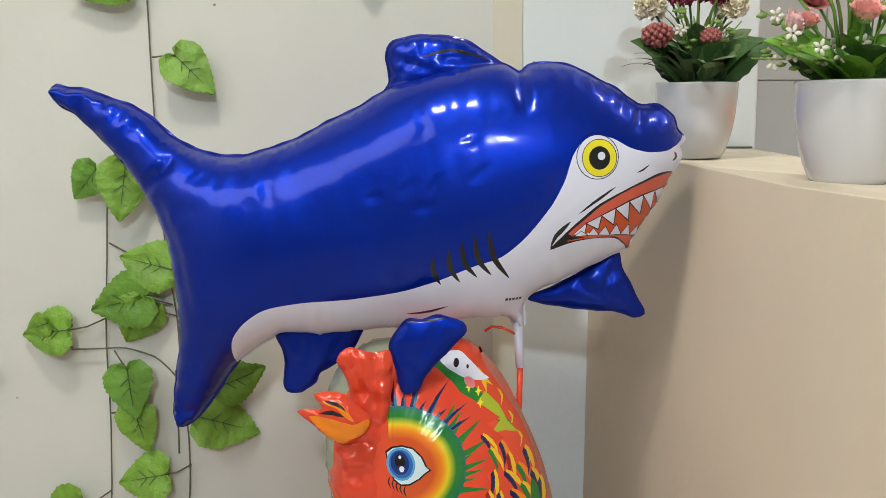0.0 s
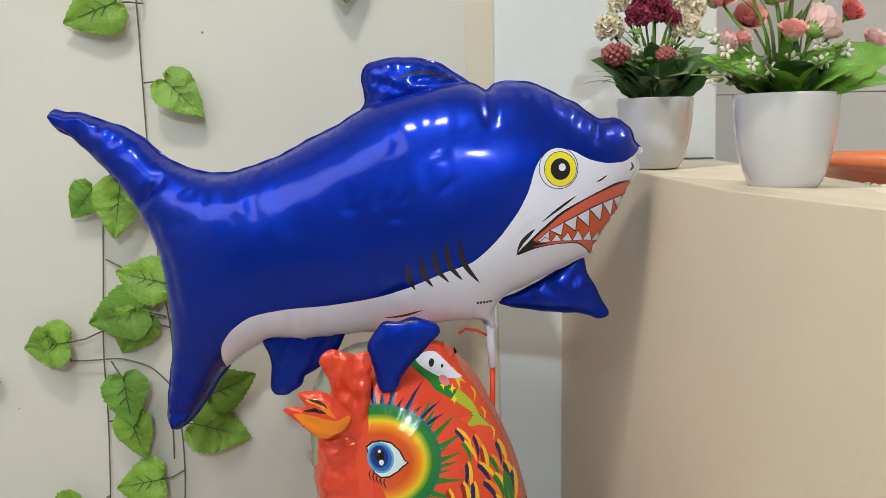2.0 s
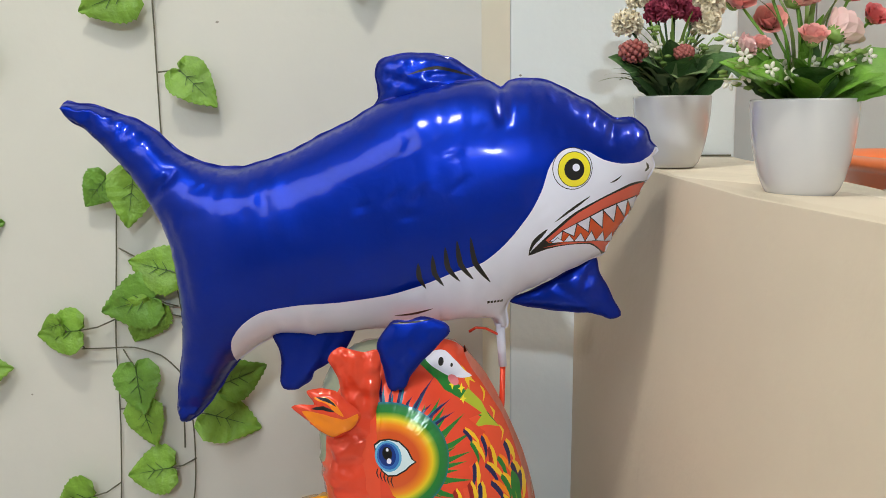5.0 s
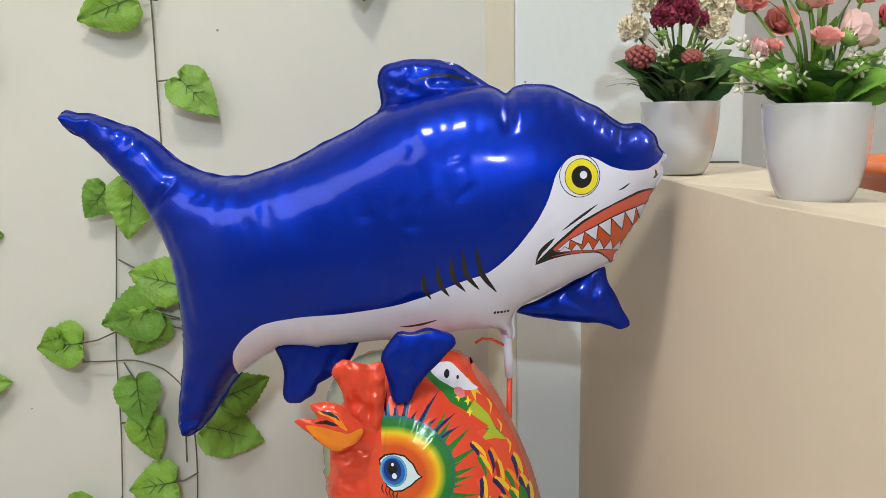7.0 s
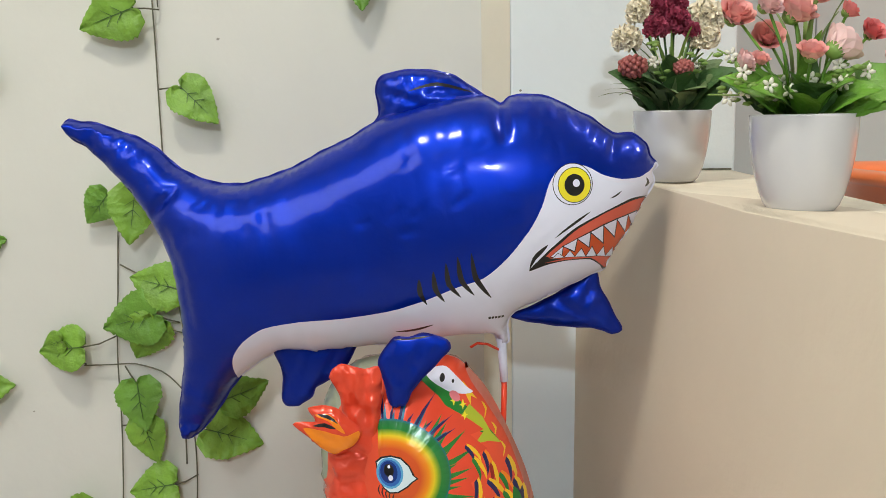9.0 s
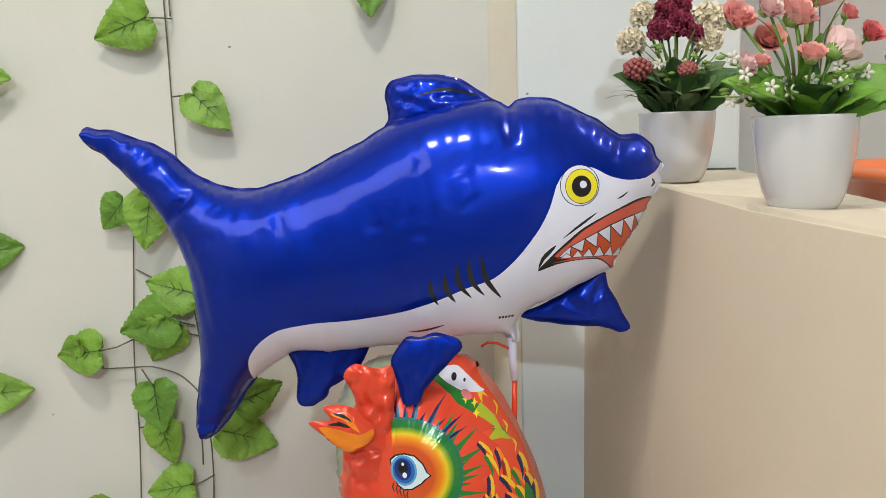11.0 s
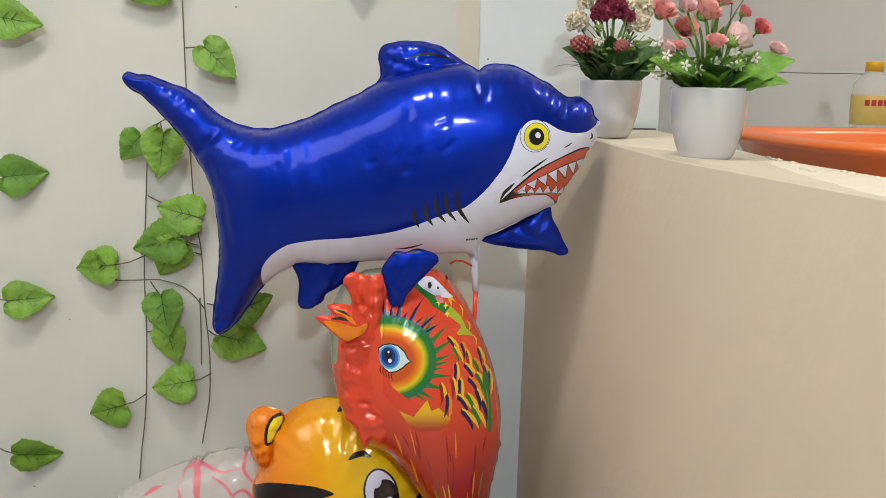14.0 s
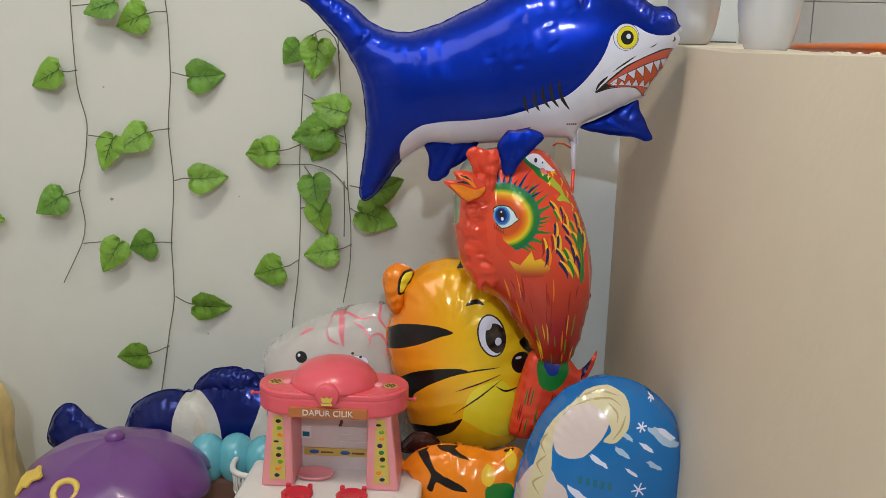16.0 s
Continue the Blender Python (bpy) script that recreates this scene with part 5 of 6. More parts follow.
# ---- blue and white striped fish balloon lying behind ----
def fish_balloon():
    root = thing("fish_balloon", (0, 1.21, GROUND), "dark blue foil fish balloon with white bands lying down", "balloon")
    o = lambda pts: [(x, max(z - GROUND, 0.0)) for x, z in pts]
    s = lambda pts: [tuple(p) for p in flow(o(pts))]
    navy = foil_mat("dark_blue_foil", (0.002, 0.012, 0.16), 0.25, 0.5, 0.2, bump=0.12)
    scaly = foil_mat("white_scaly_print", (0.62, 0.60, 0.55), 0.3, 0.1, 0.12)
    body = o([(-0.858, -0.055), (-0.840, -0.013), (-0.820, 0.036), (-0.773, 0.066), (-0.734, 0.075), (-0.692, 0.072), (-0.671, 0.103), (-0.640, 0.125), (-0.594, 0.132), (-0.564, 0.122), (-0.518, 0.117), (-0.466, 0.084), (-0.444, -0.003), (-0.469, -0.143), (-0.572, -0.215), (-0.731, -0.224), (-0.823, -0.161)])
    prints = [("white_band", s([(-0.718, 0.029), (-0.704, 0.071), (-0.676, 0.091), (-0.653, 0.084), (-0.629, 0.060), (-0.613, 0.022), (-0.610, -0.021), (-0.635, -0.058), (-0.687, -0.045), (-0.716, -0.007)]), scaly), ("white_band", s([(-0.550, 0.001), (-0.538, 0.041), (-0.522, 0.080), (-0.474, 0.090), (-0.476, 0.005), (-0.521, -0.021)]), scaly)]
    for k in range(24):
        r = random.Random(k + 50)
        x, z = r.uniform(-0.705, -0.625), r.uniform(-0.03, 0.07)
        prints.append(("scale_mark", stroke(o([(x - 0.006, z), (x, z - 0.004), (x + 0.006, z)]), 0.0018), GREYWALL))
    prints.append(("beige_spot", ellipse(-0.655, 0.015 - GROUND, 0.016, 0.024), PALE_TAN))
    foil(root, "body", body, 0.07, navy, prints, 0.0062, crumple=0.004, wave=0.030, creases=[(*o([(-0.62 + 0.012 * k, 0.12), (-0.615 + 0.013 * k, 0.07)]), 0.003, 0.004) for k in range(9)])
    frill = o([(-0.678, 0.085), (-0.668, 0.106), (-0.656, 0.114), (-0.644, 0.126), (-0.630, 0.127), (-0.618, 0.136), (-0.603, 0.133), (-0.590, 0.139), (-0.575, 0.132), (-0.561, 0.134), (-0.543, 0.122), (-0.530, 0.095), (-0.580, 0.080), (-0.640, 0.076)])
    foil(root, "dorsal_frill", frill, 0.020, navy, (), 0.005, crumple=0.006, wave=0.024, y0=-0.02)
    tail = o([(-1.010, -0.054), (-1.007, -0.021), (-0.991, 0.015), (-0.970, 0.035), (-0.946, 0.035), (-0.924, 0.011), (-0.904, -0.008), (-0.875, -0.019), (-0.853, -0.051), (-0.864, -0.109), (-0.927, -0.103), (-0.973, -0.081)])
    foil(root, "tail_fin", tail, 0.028, navy, (), 0.008, crumple=0.006, wave=0.03, y0=-0.01)


fish_balloon()


# ---- plastic toys on the floor ----
PINK = material("pink_plastic", (0.80, 0.11, 0.145), 0.3, coat=0.3, var=0.04, bump=0.05)
PINKPALE = material("pale_pink_plastic", (0.80, 0.30, 0.33), 0.35, coat=0.2, var=0.04, bump=0.05)
WHITEP = material("white_plastic", (0.74, 0.71, 0.68), 0.35, coat=0.2, var=0.05, bump=0.04)
REDP = material("red_plastic", (0.62, 0.03, 0.05), 0.3, coat=0.3)
PURPLE = material("purple_plastic", (0.15, 0.048, 0.22), 0.32, coat=0.25, var=0.1, scale=12, bump=0.08, blotch=7)
CYAN = material("light_blue_rubber", (0.12, 0.43, 0.52), 0.25, coat=0.4, var=0.05)
OCHRE = material("yellow_plastic", (0.72, 0.52, 0.10), 0.4, var=0.08)
BROWN = material("brown_plastic", (0.14, 0.06, 0.04), 0.5, var=0.15)
STICKER = material("yellow_sticker", (0.62, 0.46, 0.10), 0.4, var=0.1)
SIGN = material("orange_brown_sign", (0.50, 0.16, 0.05), 0.4, var=0.1)
PANEL = material("translucent_white_panel", (0.66, 0.58, 0.58), 0.25, var=0.08, coat=0.3)


def stadium(x0, x1, y0, y1, z0, z1, bevel):
    """A slab with half-round ends."""
    r = (y1 - y0) / 2
    plan = [(x1 - r + r * math.cos(a), (y0 + y1) / 2 + r * math.sin(a)) for a in (radians(v) for v in range(-90, 91, 12))]
    plan += [(x0 + r + r * math.cos(a), (y0 + y1) / 2 + r * math.sin(a)) for a in (radians(v) for v in range(90, 271, 12))]
    return prism(plan, z0, z1, bevel)


def writing(text, size, mat, name, depth=0.0012):
    cu = bpy.data.curves.new(name, "FONT")
    cu.body, cu.size, cu.align_x, cu.align_y, cu.extrude = text, size, "CENTER", "CENTER", depth
    tmp = bpy.data.objects.new(name, cu)
    scene.collection.objects.link(tmp)
    bpy.context.view_layer.update()
    me = bpy.data.meshes.new_from_object(tmp)
    bpy.data.objects.remove(tmp)
    me.materials.clear()
    me.materials.append(mat)
    return me


def toy_kitchen():
    root = thing("toy_kitchen", (-0.338, 0.955, -0.016), "pink and white plastic toy kitchen with domed hood", "toy")
    root.scale = (1.075, 1.05, 1.05)
    hood = part("hood", stadium(-0.128, 0.128, -0.062, 0.062, 0.166, 0.200, 0.006), PINK, root, "pink rounded hood", False)
    part("tray", stadium(-0.118, 0.118, -0.052, 0.052, 0.2005, 0.203, 0.0008), PINK, hood, smooth=False)
    part("rim", stadium(-0.128, 0.128, -0.062, 0.062, 0.196, 0.207, 0.003), PINK, hood, smooth=False)
    part("floor_of_rim", stadium(-0.120, 0.120, -0.054, 0.054, 0.2005, 0.2085, 0.001), PINK, hood, smooth=False)
    dome = lathe([(0.074 * math.cos(a), 0.046 * math.sin(a)) for a in (radians(v) for v in range(0, 91, 6))], 40)
    part("dome", dome, PINK, root, "glossy pink dome").matrix_basis = pose(0, 0.005, 0.206)
    knob = lathe([(0.0, 0.0), (0.017, 0.0), (0.020, 0.003), (0.0205, 0.05), (0.0205, 0.075)], 28)
    part("nozzle", knob, PINK, root).matrix_basis = pose(0, -0.072, 0.208, -90, 0, 0)
    crown = bmesh.new()
    for prof in ([(-0.009, -0.007), (0.009, -0.007), (0.009, -0.003), (-0.009, -0.003)], [(-0.007, -0.002), (0.007, -0.002), (0.010, 0.008), (0.004, 0.006), (0, 0.009), (-0.004, 0.006), (-0.010, 0.008)]):
        f = crown.faces.new([crown.verts.new((x, 0, z)) for x, z in prof])
        e = bmesh.ops.extrude_face_region(crown, geom=[f])["geom"]
        bmesh.ops.translate(crown, vec=(0, -0.001, 0), verts=[g for g in e if isinstance(g, bmesh.types.BMVert)])
    part("crown_emblem", crown, OCHRE, root, "yellow chef hat emblem", False).matrix_basis = pose(0, -0.0735, 0.199)
    part("sign_band", box(-0.066, 0.066, -0.0655, -0.060, 0.166, 0.184, 0.001), SIGN, root, "orange-brown sign", False)
    t = part("sign_lettering", writing("DAPUR CILIK", 0.0145, WHITEP, "sign_lettering"), None, root, "white block lettering")
    t.matrix_basis = pose(0, -0.0665, 0.175, 90, 0, 0)
    for sx in (-1, 1):
        lamp_pad = part("vent_sticker", lathe([(0, 0), (0.0125, 0), (0.0125, 0.0008), (0, 0.0008)], 20), STICKER, root, "yellow honeycomb sticker", False)
        lamp_pad.matrix_basis = pose(sx * 0.098, -0.012, 0.2088)
        for i, j in ((0, 0), (1, 0), (-1, 0), (0.5, 1), (-0.5, 1), (0.5, -1), (-0.5, -1)):
            part("vent_hole", lathe([(0, 0), (0.003, 0), (0.003, 0.0006), (0, 0.0006)], 6), BROWN, lamp_pad, smooth=False).matrix_basis = pose(0.007 * i, 0.006 * j, 0.0008)
        part("button", ball(0.009, (0, 0, 0), (1, 1, 0.6), 2), PINKPALE, root, "pale pink button").matrix_basis = pose(sx * 0.078, -0.012, 0.209)
        part("side_peg", lathe([(0, 0), (0.0025, 0), (0.0025, 0.012), (0.004, 0.012), (0.004, 0.016), (0, 0.016)], 10), PINK, root).matrix_basis = pose(sx * 0.126, -0.01, 0.186, 0, sx * 90, 0)
        bm = bmesh.new()
        for z, x0, x1 in ((0.030, 0.062, 0.118), (0.168, 0.064, 0.104)):
            for x, y in ((x0, -0.05), (x1, -0.05), (x1, 0.035), (x0, 0.035)):
                bm.verts.new((sx * x, y, z))
        bm.verts.ensure_lookup_table()
        v = bm.verts
        for q in ((0, 1, 5, 4), (1, 2, 6, 5), (2, 3, 7, 6), (3, 0, 4, 7), (0, 3, 2, 1), (4, 5, 6, 7)):
            bm.faces.new([v[i] for i in q])
        bmesh.ops.recalc_face_normals(bm, faces=bm.faces)
        bmesh.ops.bevel(bm, geom=bm.edges[:], offset=0.004, segments=2, affect="EDGES", profile=0.5)
        col = part("pillar", bm, PINKPALE, root, "pale pink pillar", False)
        st = bmesh.new()
        f = st.faces.new([st.verts.new(p) for p in ((sx * 0.075, -0.0505, 0.045), (sx * 0.103, -0.0505, 0.045), (sx * 0.094, -0.0505, 0.162), (sx * 0.079, -0.0505, 0.162))])
        e = bmesh.ops.extrude_face_region(st, geom=[f])["geom"]
        bmesh.ops.translate(st, vec=(0, -0.0008, 0), verts=[g for g in e if isinstance(g, bmesh.types.BMVert)])
        bmesh.ops.recalc_face_normals(st, faces=st.faces)
        part("sticker", st, STICKER, col, "yellow sticker with vegetable pictures", False)
        for k in range(9):
            rr = random.Random(k + 20 * sx)
            m = (NAVY, ORANGE, LIME, BLACK, GREEN)[k % 5]
            b = ball(0.0048, (sx * (0.0865 + 0.004 * rr.uniform(-1, 1)), -0.0513, 0.052 + 0.0125 * k), (1, 0.15, rr.uniform(0.45, 0.9)), 2)
            part("vegetable_picture", b, m, col)
    part("back_panel", box(-0.066, 0.066, 0.028, 0.032, 0.03, 0.17, 0.001), PANEL, root, "white translucent back panel", False)
    for k in range(4):
        part("panel_rib", box(0.005, 0.062, 0.026, 0.028, 0.085 + 0.014 * k, 0.086 + 0.014 * k), WHITEP, root, smooth=False)
    shelf = part("shelf_sticker", box(-0.058, 0.056, 0.024, 0.027, 0.058, 0.072), STICKER, root, "yellow shelf strip with blue spoons", False)
    for x in (-0.04, 0.015):
        part("blue_spoon_picture", ball(0.009, (x, 0.0235, 0.065), (1, 0.1, 0.45), 2), foil_mat("blue_spoon_print", (0.02, 0.1, 0.45), 0.3, 0.0), shelf)
        part("brown_handle_picture", box(x + 0.012, x + 0.034, 0.0228, 0.0238, 0.063, 0.066), BROWN, shelf, smooth=False)
    part("window_picture", box(-0.063, -0.046, 0.0255, 0.0278, 0.09, 0.112), WHITEP, root, smooth=False)
    part("window_blue", box(-0.0605, -0.0485, 0.0245, 0.0255, 0.093, 0.102), TEAL, root, smooth=False)
    for x, z in ((-0.025, 0.14), (-0.018, 0.132), (-0.028, 0.132), (0.008, 0.122), (0.006, 0.116), (0.0, 0.152), (0.03, 0.153)):
        part("panel_picture", ball(0.004, (x, 0.0275, z), (0.8, 0.12, 1), 2), BROWN, root)
    part("pink_dish", lathe([(0.0, 0.0), (0.030, 0.002), (0.036, 0.009), (0.034, 0.009), (0.028, 0.004), (0.0, 0.003)], 28), PINKPALE, root, "pale pink dish").matrix_basis = pose(-0.035, -0.005, 0.03) @ Matrix.Diagonal((1, 0.7, 1, 1))
    part("worktop", box(-0.155, 0.155, -0.115, 0.06, 0.004, 0.030, 0.009, 3), WHITEP, root, "white plastic worktop", False)
    part("cabinet", box(-0.145, 0.145, -0.105, 0.055, -0.2133, 0.004, 0.006), WHITEP, root, "white plastic cabinet", False)
    for x in (-0.05, 0.042):
        b = part("burner", lathe([(0.0, 0.0), (0.026, 0.0), (0.027, 0.004), (0.022, 0.007), (0.018, 0.004), (0.0, 0.004)], 28), REDP, root, "red burner with pot supports", True)
        b.matrix_basis = pose(x, -0.078, 0.030)
        for k in range(4):
            a = radians(45 + 90 * k)
            part("pot_support", box(-0.004, 0.004, -0.004, 0.004, 0, 0.012, 0.002), REDP, b, smooth=False).matrix_basis = pose(0.026 * math.cos(a), 0.026 * math.sin(a), 0)


toy_kitchen()


def wire_basket():
    root = thing("basket", (-0.468, 1.06, GROUND), "white plastic basket with slatted sides", "basket")
    rim = -0.004 - GROUND
    plan = lambda k, r: (0.085 * r * math.copysign(abs(math.cos(k)) ** 0.6, math.cos(k)), 0.085 * r * math.copysign(abs(math.sin(k)) ** 0.6, math.sin(k)))
    ring = [(*plan(2 * math.pi * i / 40, 1), rim) for i in range(41)]
    part("rim", tube(ring, 0.006, 8), WHITEP, root)
    part("mid_band", tube([(x * 0.96, y * 0.96, rim - 0.045) for x, y, z in ring], 0.004, 6), WHITEP, root)
    for i in range(40):
        x, y = plan(2 * math.pi * i / 40, 1)
        part("slat", tube([(x, y, rim), (x * 0.96, y * 0.96, rim - 0.05)], 0.0022, 5), WHITEP, root)
    part("tub", lathe([(0.0, 0.0), (0.065, 0.0), (0.08, rim - 0.05), (0.074, rim - 0.05), (0.06, 0.01), (0.0, 0.01)], 32), WHITEP, root)


wire_basket()


def purple_parasol():
    root = thing("toy_parasol", (-0.757, 0.955, GROUND), "purple scalloped plastic toy canopy with yellow clips", "toy")
    rip = lambda a, r, z: (1 + 0.13 * (r / 0.17) * (abs(math.cos(4 * a + 0.35)) ** 0.6 - 0.6), -0.018 * (r / 0.17) ** 1.6 * abs(math.cos(4 * a + 0.35)) ** 0.6)
    h = 0.002 - GROUND
    prof = [(0.0, h + 0.072)] + [(0.172 * math.sin(a), h + 0.072 * math.cos(a) ** 1.15) for a in (radians(v) for v in range(6, 91, 6))]
    prof += [(0.173, h - 0.006), (0.168, h - 0.006), (0.15, h + 0.02), (0.05, h + 0.06), (0.0, h + 0.064)]
    part("canopy", lathe(prof, 96, rip), PURPLE, root, "matt purple scalloped canopy")
    part("knob", lathe([(0.0, h + 0.087), (0.012, h + 0.085), (0.019, h + 0.076), (0.018, h + 0.066), (0.0, h + 0.064)], 24), PURPLE, root)
    part("post", lathe([(0.0, 0.0), (0.06, 0.0), (0.058, 0.012), (0.02, 0.02), (0.016, h + 0.06), (0.0, h + 0.06)], 24), OCHRE, root)
    ring = [(0.021 * math.cos(a), 0.021 * math.sin(a), 0) for a in (2 * math.pi * i / 28 for i in range(29))]
    part("ring_clip", tube(ring, 0.0062, 8), OCHRE, root, "yellow plastic ring").matrix_basis = pose(-0.036, -0.137, h + 0.026, 40, 0, 0)
    gun = bmesh.new()
    f = gun.faces.new([gun.verts.new((x * 0.001, 0, z * 0.001)) for x, z in ((-22, -30), (-14, -32), (-10, -14), (2, -12), (6, 2), (24, 12), (26, 20), (14, 26), (12, 34), (4, 32), (0, 24), (-18, 14), (-26, 0))])
    e = bmesh.ops.extrude_face_region(gun, geom=[f])["geom"]
    bmesh.ops.translate(gun, vec=(0, -0.006, 0), verts=[g for g in e if isinstance(g, bmesh.types.BMVert)])
    bmesh.ops.recalc_face_normals(gun, faces=gun.faces)
    bmesh.ops.bevel(gun, geom=gun.edges[:], offset=0.0015, segments=2, affect="EDGES")
    part("side_clip", gun, OCHRE, root, "yellow moulded clip", False).matrix_basis = pose(-0.118, -0.098, h + 0.022, -35, 0, -35)


purple_parasol()


def cyan_cushion():
    root = thing("inflatable_cushion", (-0.545, 1.08, GROUND), "light blue inflatable with rounded lobes", "inflatable")
    for k in range(4):
        part("lobe", ball(0.047, (-0.075 + 0.058 * k, 0.008 * (k % 2), 0.222), (0.85, 0.9, 1.1), 4), CYAN, root)
    part("base", box(-0.10, 0.14, -0.02, 0.03, 0.0, 0.19, 0.012), BROWN, root, "brown lower body", False)


cyan_cushion()


def bag():
    root = thing("bag", (-1.145, 1.12, GROUND), "crumpled yellow and white plastic bag by the wall", "bag")
    film = material("yellow_bag_film", (0.62, 0.46, 0.18), 0.35, coat=0.4, var=0.25, scale=25, bump=0.6, bump_scale=40)
    pale = material("white_bag_film", (0.70, 0.64, 0.52), 0.35, coat=0.4, var=0.15, scale=30, bump=0.6, bump_scale=40)

    def crinkle(a, r, z):
        return (1 + 0.16 * noise.noise((math.cos(a) * 2.2, math.sin(a) * 2.2, z * 9)) + 0.06 * noise.noise((math.cos(a) * 7, math.sin(a) * 7, z * 30)), 0.02 * noise.noise((math.cos(a) * 3, math.sin(a) * 3, 5)))

    part("sack", lathe([(0.0, 0.0), (0.085, 0.0), (0.10, 0.03), (0.104, 0.09), (0.10, 0.16), (0.092, 0.22), (0.085, 0.28), (0.075, 0.33), (0.06, 0.345), (0.055, 0.30), (0.0, 0.28)], 64, crinkle), film, root, "yellow crumpled film")
    part("lining", lathe([(0.0, 0.27), (0.05, 0.275), (0.068, 0.31), (0.05, 0.352), (0.02, 0.36), (0.0, 0.365)], 48, crinkle), pale, root, "white crumpled lining")


bag()


# ---- potted artificial flowers on the parapet ----
POT = material("glossy_white_ceramic", (0.62, 0.62, 0.64), 0.16, coat=0.5, var=0.015)
SOIL = material("dark_filler", (0.03, 0.025, 0.02), 0.9)
G1 = material("dark_green_silk", (0.06, 0.135, 0.04), 0.5, var=0.35, scale=60, bump=0.4, blotch=14)
G2 = material("grey_green_silk", (0.15, 0.22, 0.09), 0.55, var=0.3, scale=60, bump=0.4, blotch=14)
G3 = material("fresh_green_silk", (0.14, 0.32, 0.035), 0.4, var=0.35, scale=40, bump=0.4, blotch=10)
G4 = material("light_green_plastic", (0.20, 0.33, 0.07), 0.45, var=0.2)
BURG = material("burgundy_silk", (0.36, 0.05, 0.10), 0.7, var=0.4, scale=90)
CREAM = material("cream_silk", (0.92, 0.84, 0.67), 0.7, var=0.15, scale=90)
BERRY = material("dusty_red_berry", (0.36, 0.10, 0.09), 0.5, var=0.3, scale=120)
ROSE = material("coral_pink_silk", (0.96, 0.50, 0.47), 0.6, var=0.2, scale=60)
ROSE_P = material("pale_pink_silk", (0.94, 0.66, 0.65), 0.6, var=0.18, scale=60)
ROSE_R = material("deep_rose_silk", (0.88, 0.27, 0.27), 0.6, var=0.2, scale=60)
BLOOM = material("white_plastic_blossom", (0.78, 0.76, 0.66), 0.5, var=0.05)


def pot(root):
    body = lathe([(0.0, 0.0), (0.028, 0.0), (0.0305, 0.0015), (0.0345, 0.007), (0.0390, 0.018), (0.0432, 0.034), (0.0463, 0.052), (0.0483, 0.070), (0.0492, 0.088), (0.0490, 0.0905), (0.0476, 0.0905), (0.0465, 0.080), (0.0455, 0.070), (0.0, 0.068)], 64)
    part("pot", body, POT, root, "glossy white ceramic pot")
    part("filler", lathe([(0.0, 0.084), (0.044, 0.082), (0.0455, 0.074), (0.0, 0.072)], 24), SOIL, root)


def petal(bm, base, out, up, w, h, curl, r):
    """A cupped petal grown on base, leaning out."""
    side = up.cross(out).normalized()
    grid = []
    for i in range(4):
        t = i / 3
        row = []
        for j in range(5):
            q = (j - 2) / 2
            wid = w * (0.45 + 0.75 * math.sin(math.pi * min(1, 0.15 + 0.62 * t))) * (1 if t < 1 else 0.8)
            p = base + up * h * t * (1 - 0.12 * q * q) + side * wid * q * 0.5 + out * (h * (0.75 * t - curl * q * q * 0.35 + 0.35 * curl * t ** 3) + 0.06 * h * r.uniform(-1, 1) * t)
            row.append(bm.verts.new(p))
        grid.append(row)
    for a, b in zip(grid, grid[1:]):
        for j in range(4):
            bm.faces.new((a[j], a[j + 1], b[j + 1], b[j]))


def rose(size, seed):
    r = random.Random(seed)
    bm = bmesh.new()
    for ring, (n, rad, lean, h) in enumerate(((3, 0.07, 0.00, 1.0), (4, 0.17, 0.08, 1.0), (5, 0.28, 0.20, 0.96), (7, 0.40, 0.42, 0.88), (9, 0.52, 0.85, 0.72))):
        for k in range(n):
            a = 2 * math.pi * (k + 0.37 * ring + 0.15 * r.random()) / n
            d = Vector((math.cos(a), math.sin(a), 0))
            up = (Vector((0, 0, 1)) + d * lean * 0.5).normalized()
            petal(bm, d * rad * size * 0.55 + Vector((0, 0, -0.25 * size)), d * (0.12 + lean * 0.4), up, size * (0.42 + 0.09 * ring), size * h, 0.7, r)
    bmesh.ops.create_icosphere(bm, subdivisions=2, radius=size * 0.24, matrix=Matrix.Translation((0, 0, 0.1 * size)))
    return bm


def carnation(size, seed):
    """A ball of small ruffled petals."""
    r = random.Random(seed)
    bm = bmesh.new()
    n = 120
    for k in range(n):
        z = 1 - 1.65 * (k + 0.5) / n
        a = k * 2.39996 + 0.3 * r.random()
        s = math.sqrt(max(0, 1 - z * z))
        d = Vector((s * math.cos(a), s * math.sin(a), z))
        side = d.cross(Vector((r.uniform(-1, 1), r.uniform(-1, 1), r.uniform(-1, 1)))).normalized()
        other = d.cross(side)
        c = bm.verts.new(d * size * 0.45)
        ring = []
        for q in range(6):
            b = 2 * math.pi * q / 6
            ruff = 0.19 * (1 + 0.35 * (-1) ** q * r.random())
            ring.append(bm.verts.new(d * size * (0.86 + 0.16 * r.uniform(-1, 1)) + (side * math.cos(b) + other * math.sin(b)) * size * ruff))
        for q in range(6):
            bm.faces.new((c, ring[q], ring[(q + 1) % 6]))
    bmesh.ops.create_icosphere(bm, subdivisions=2, radius=size * 0.62)
    return bm


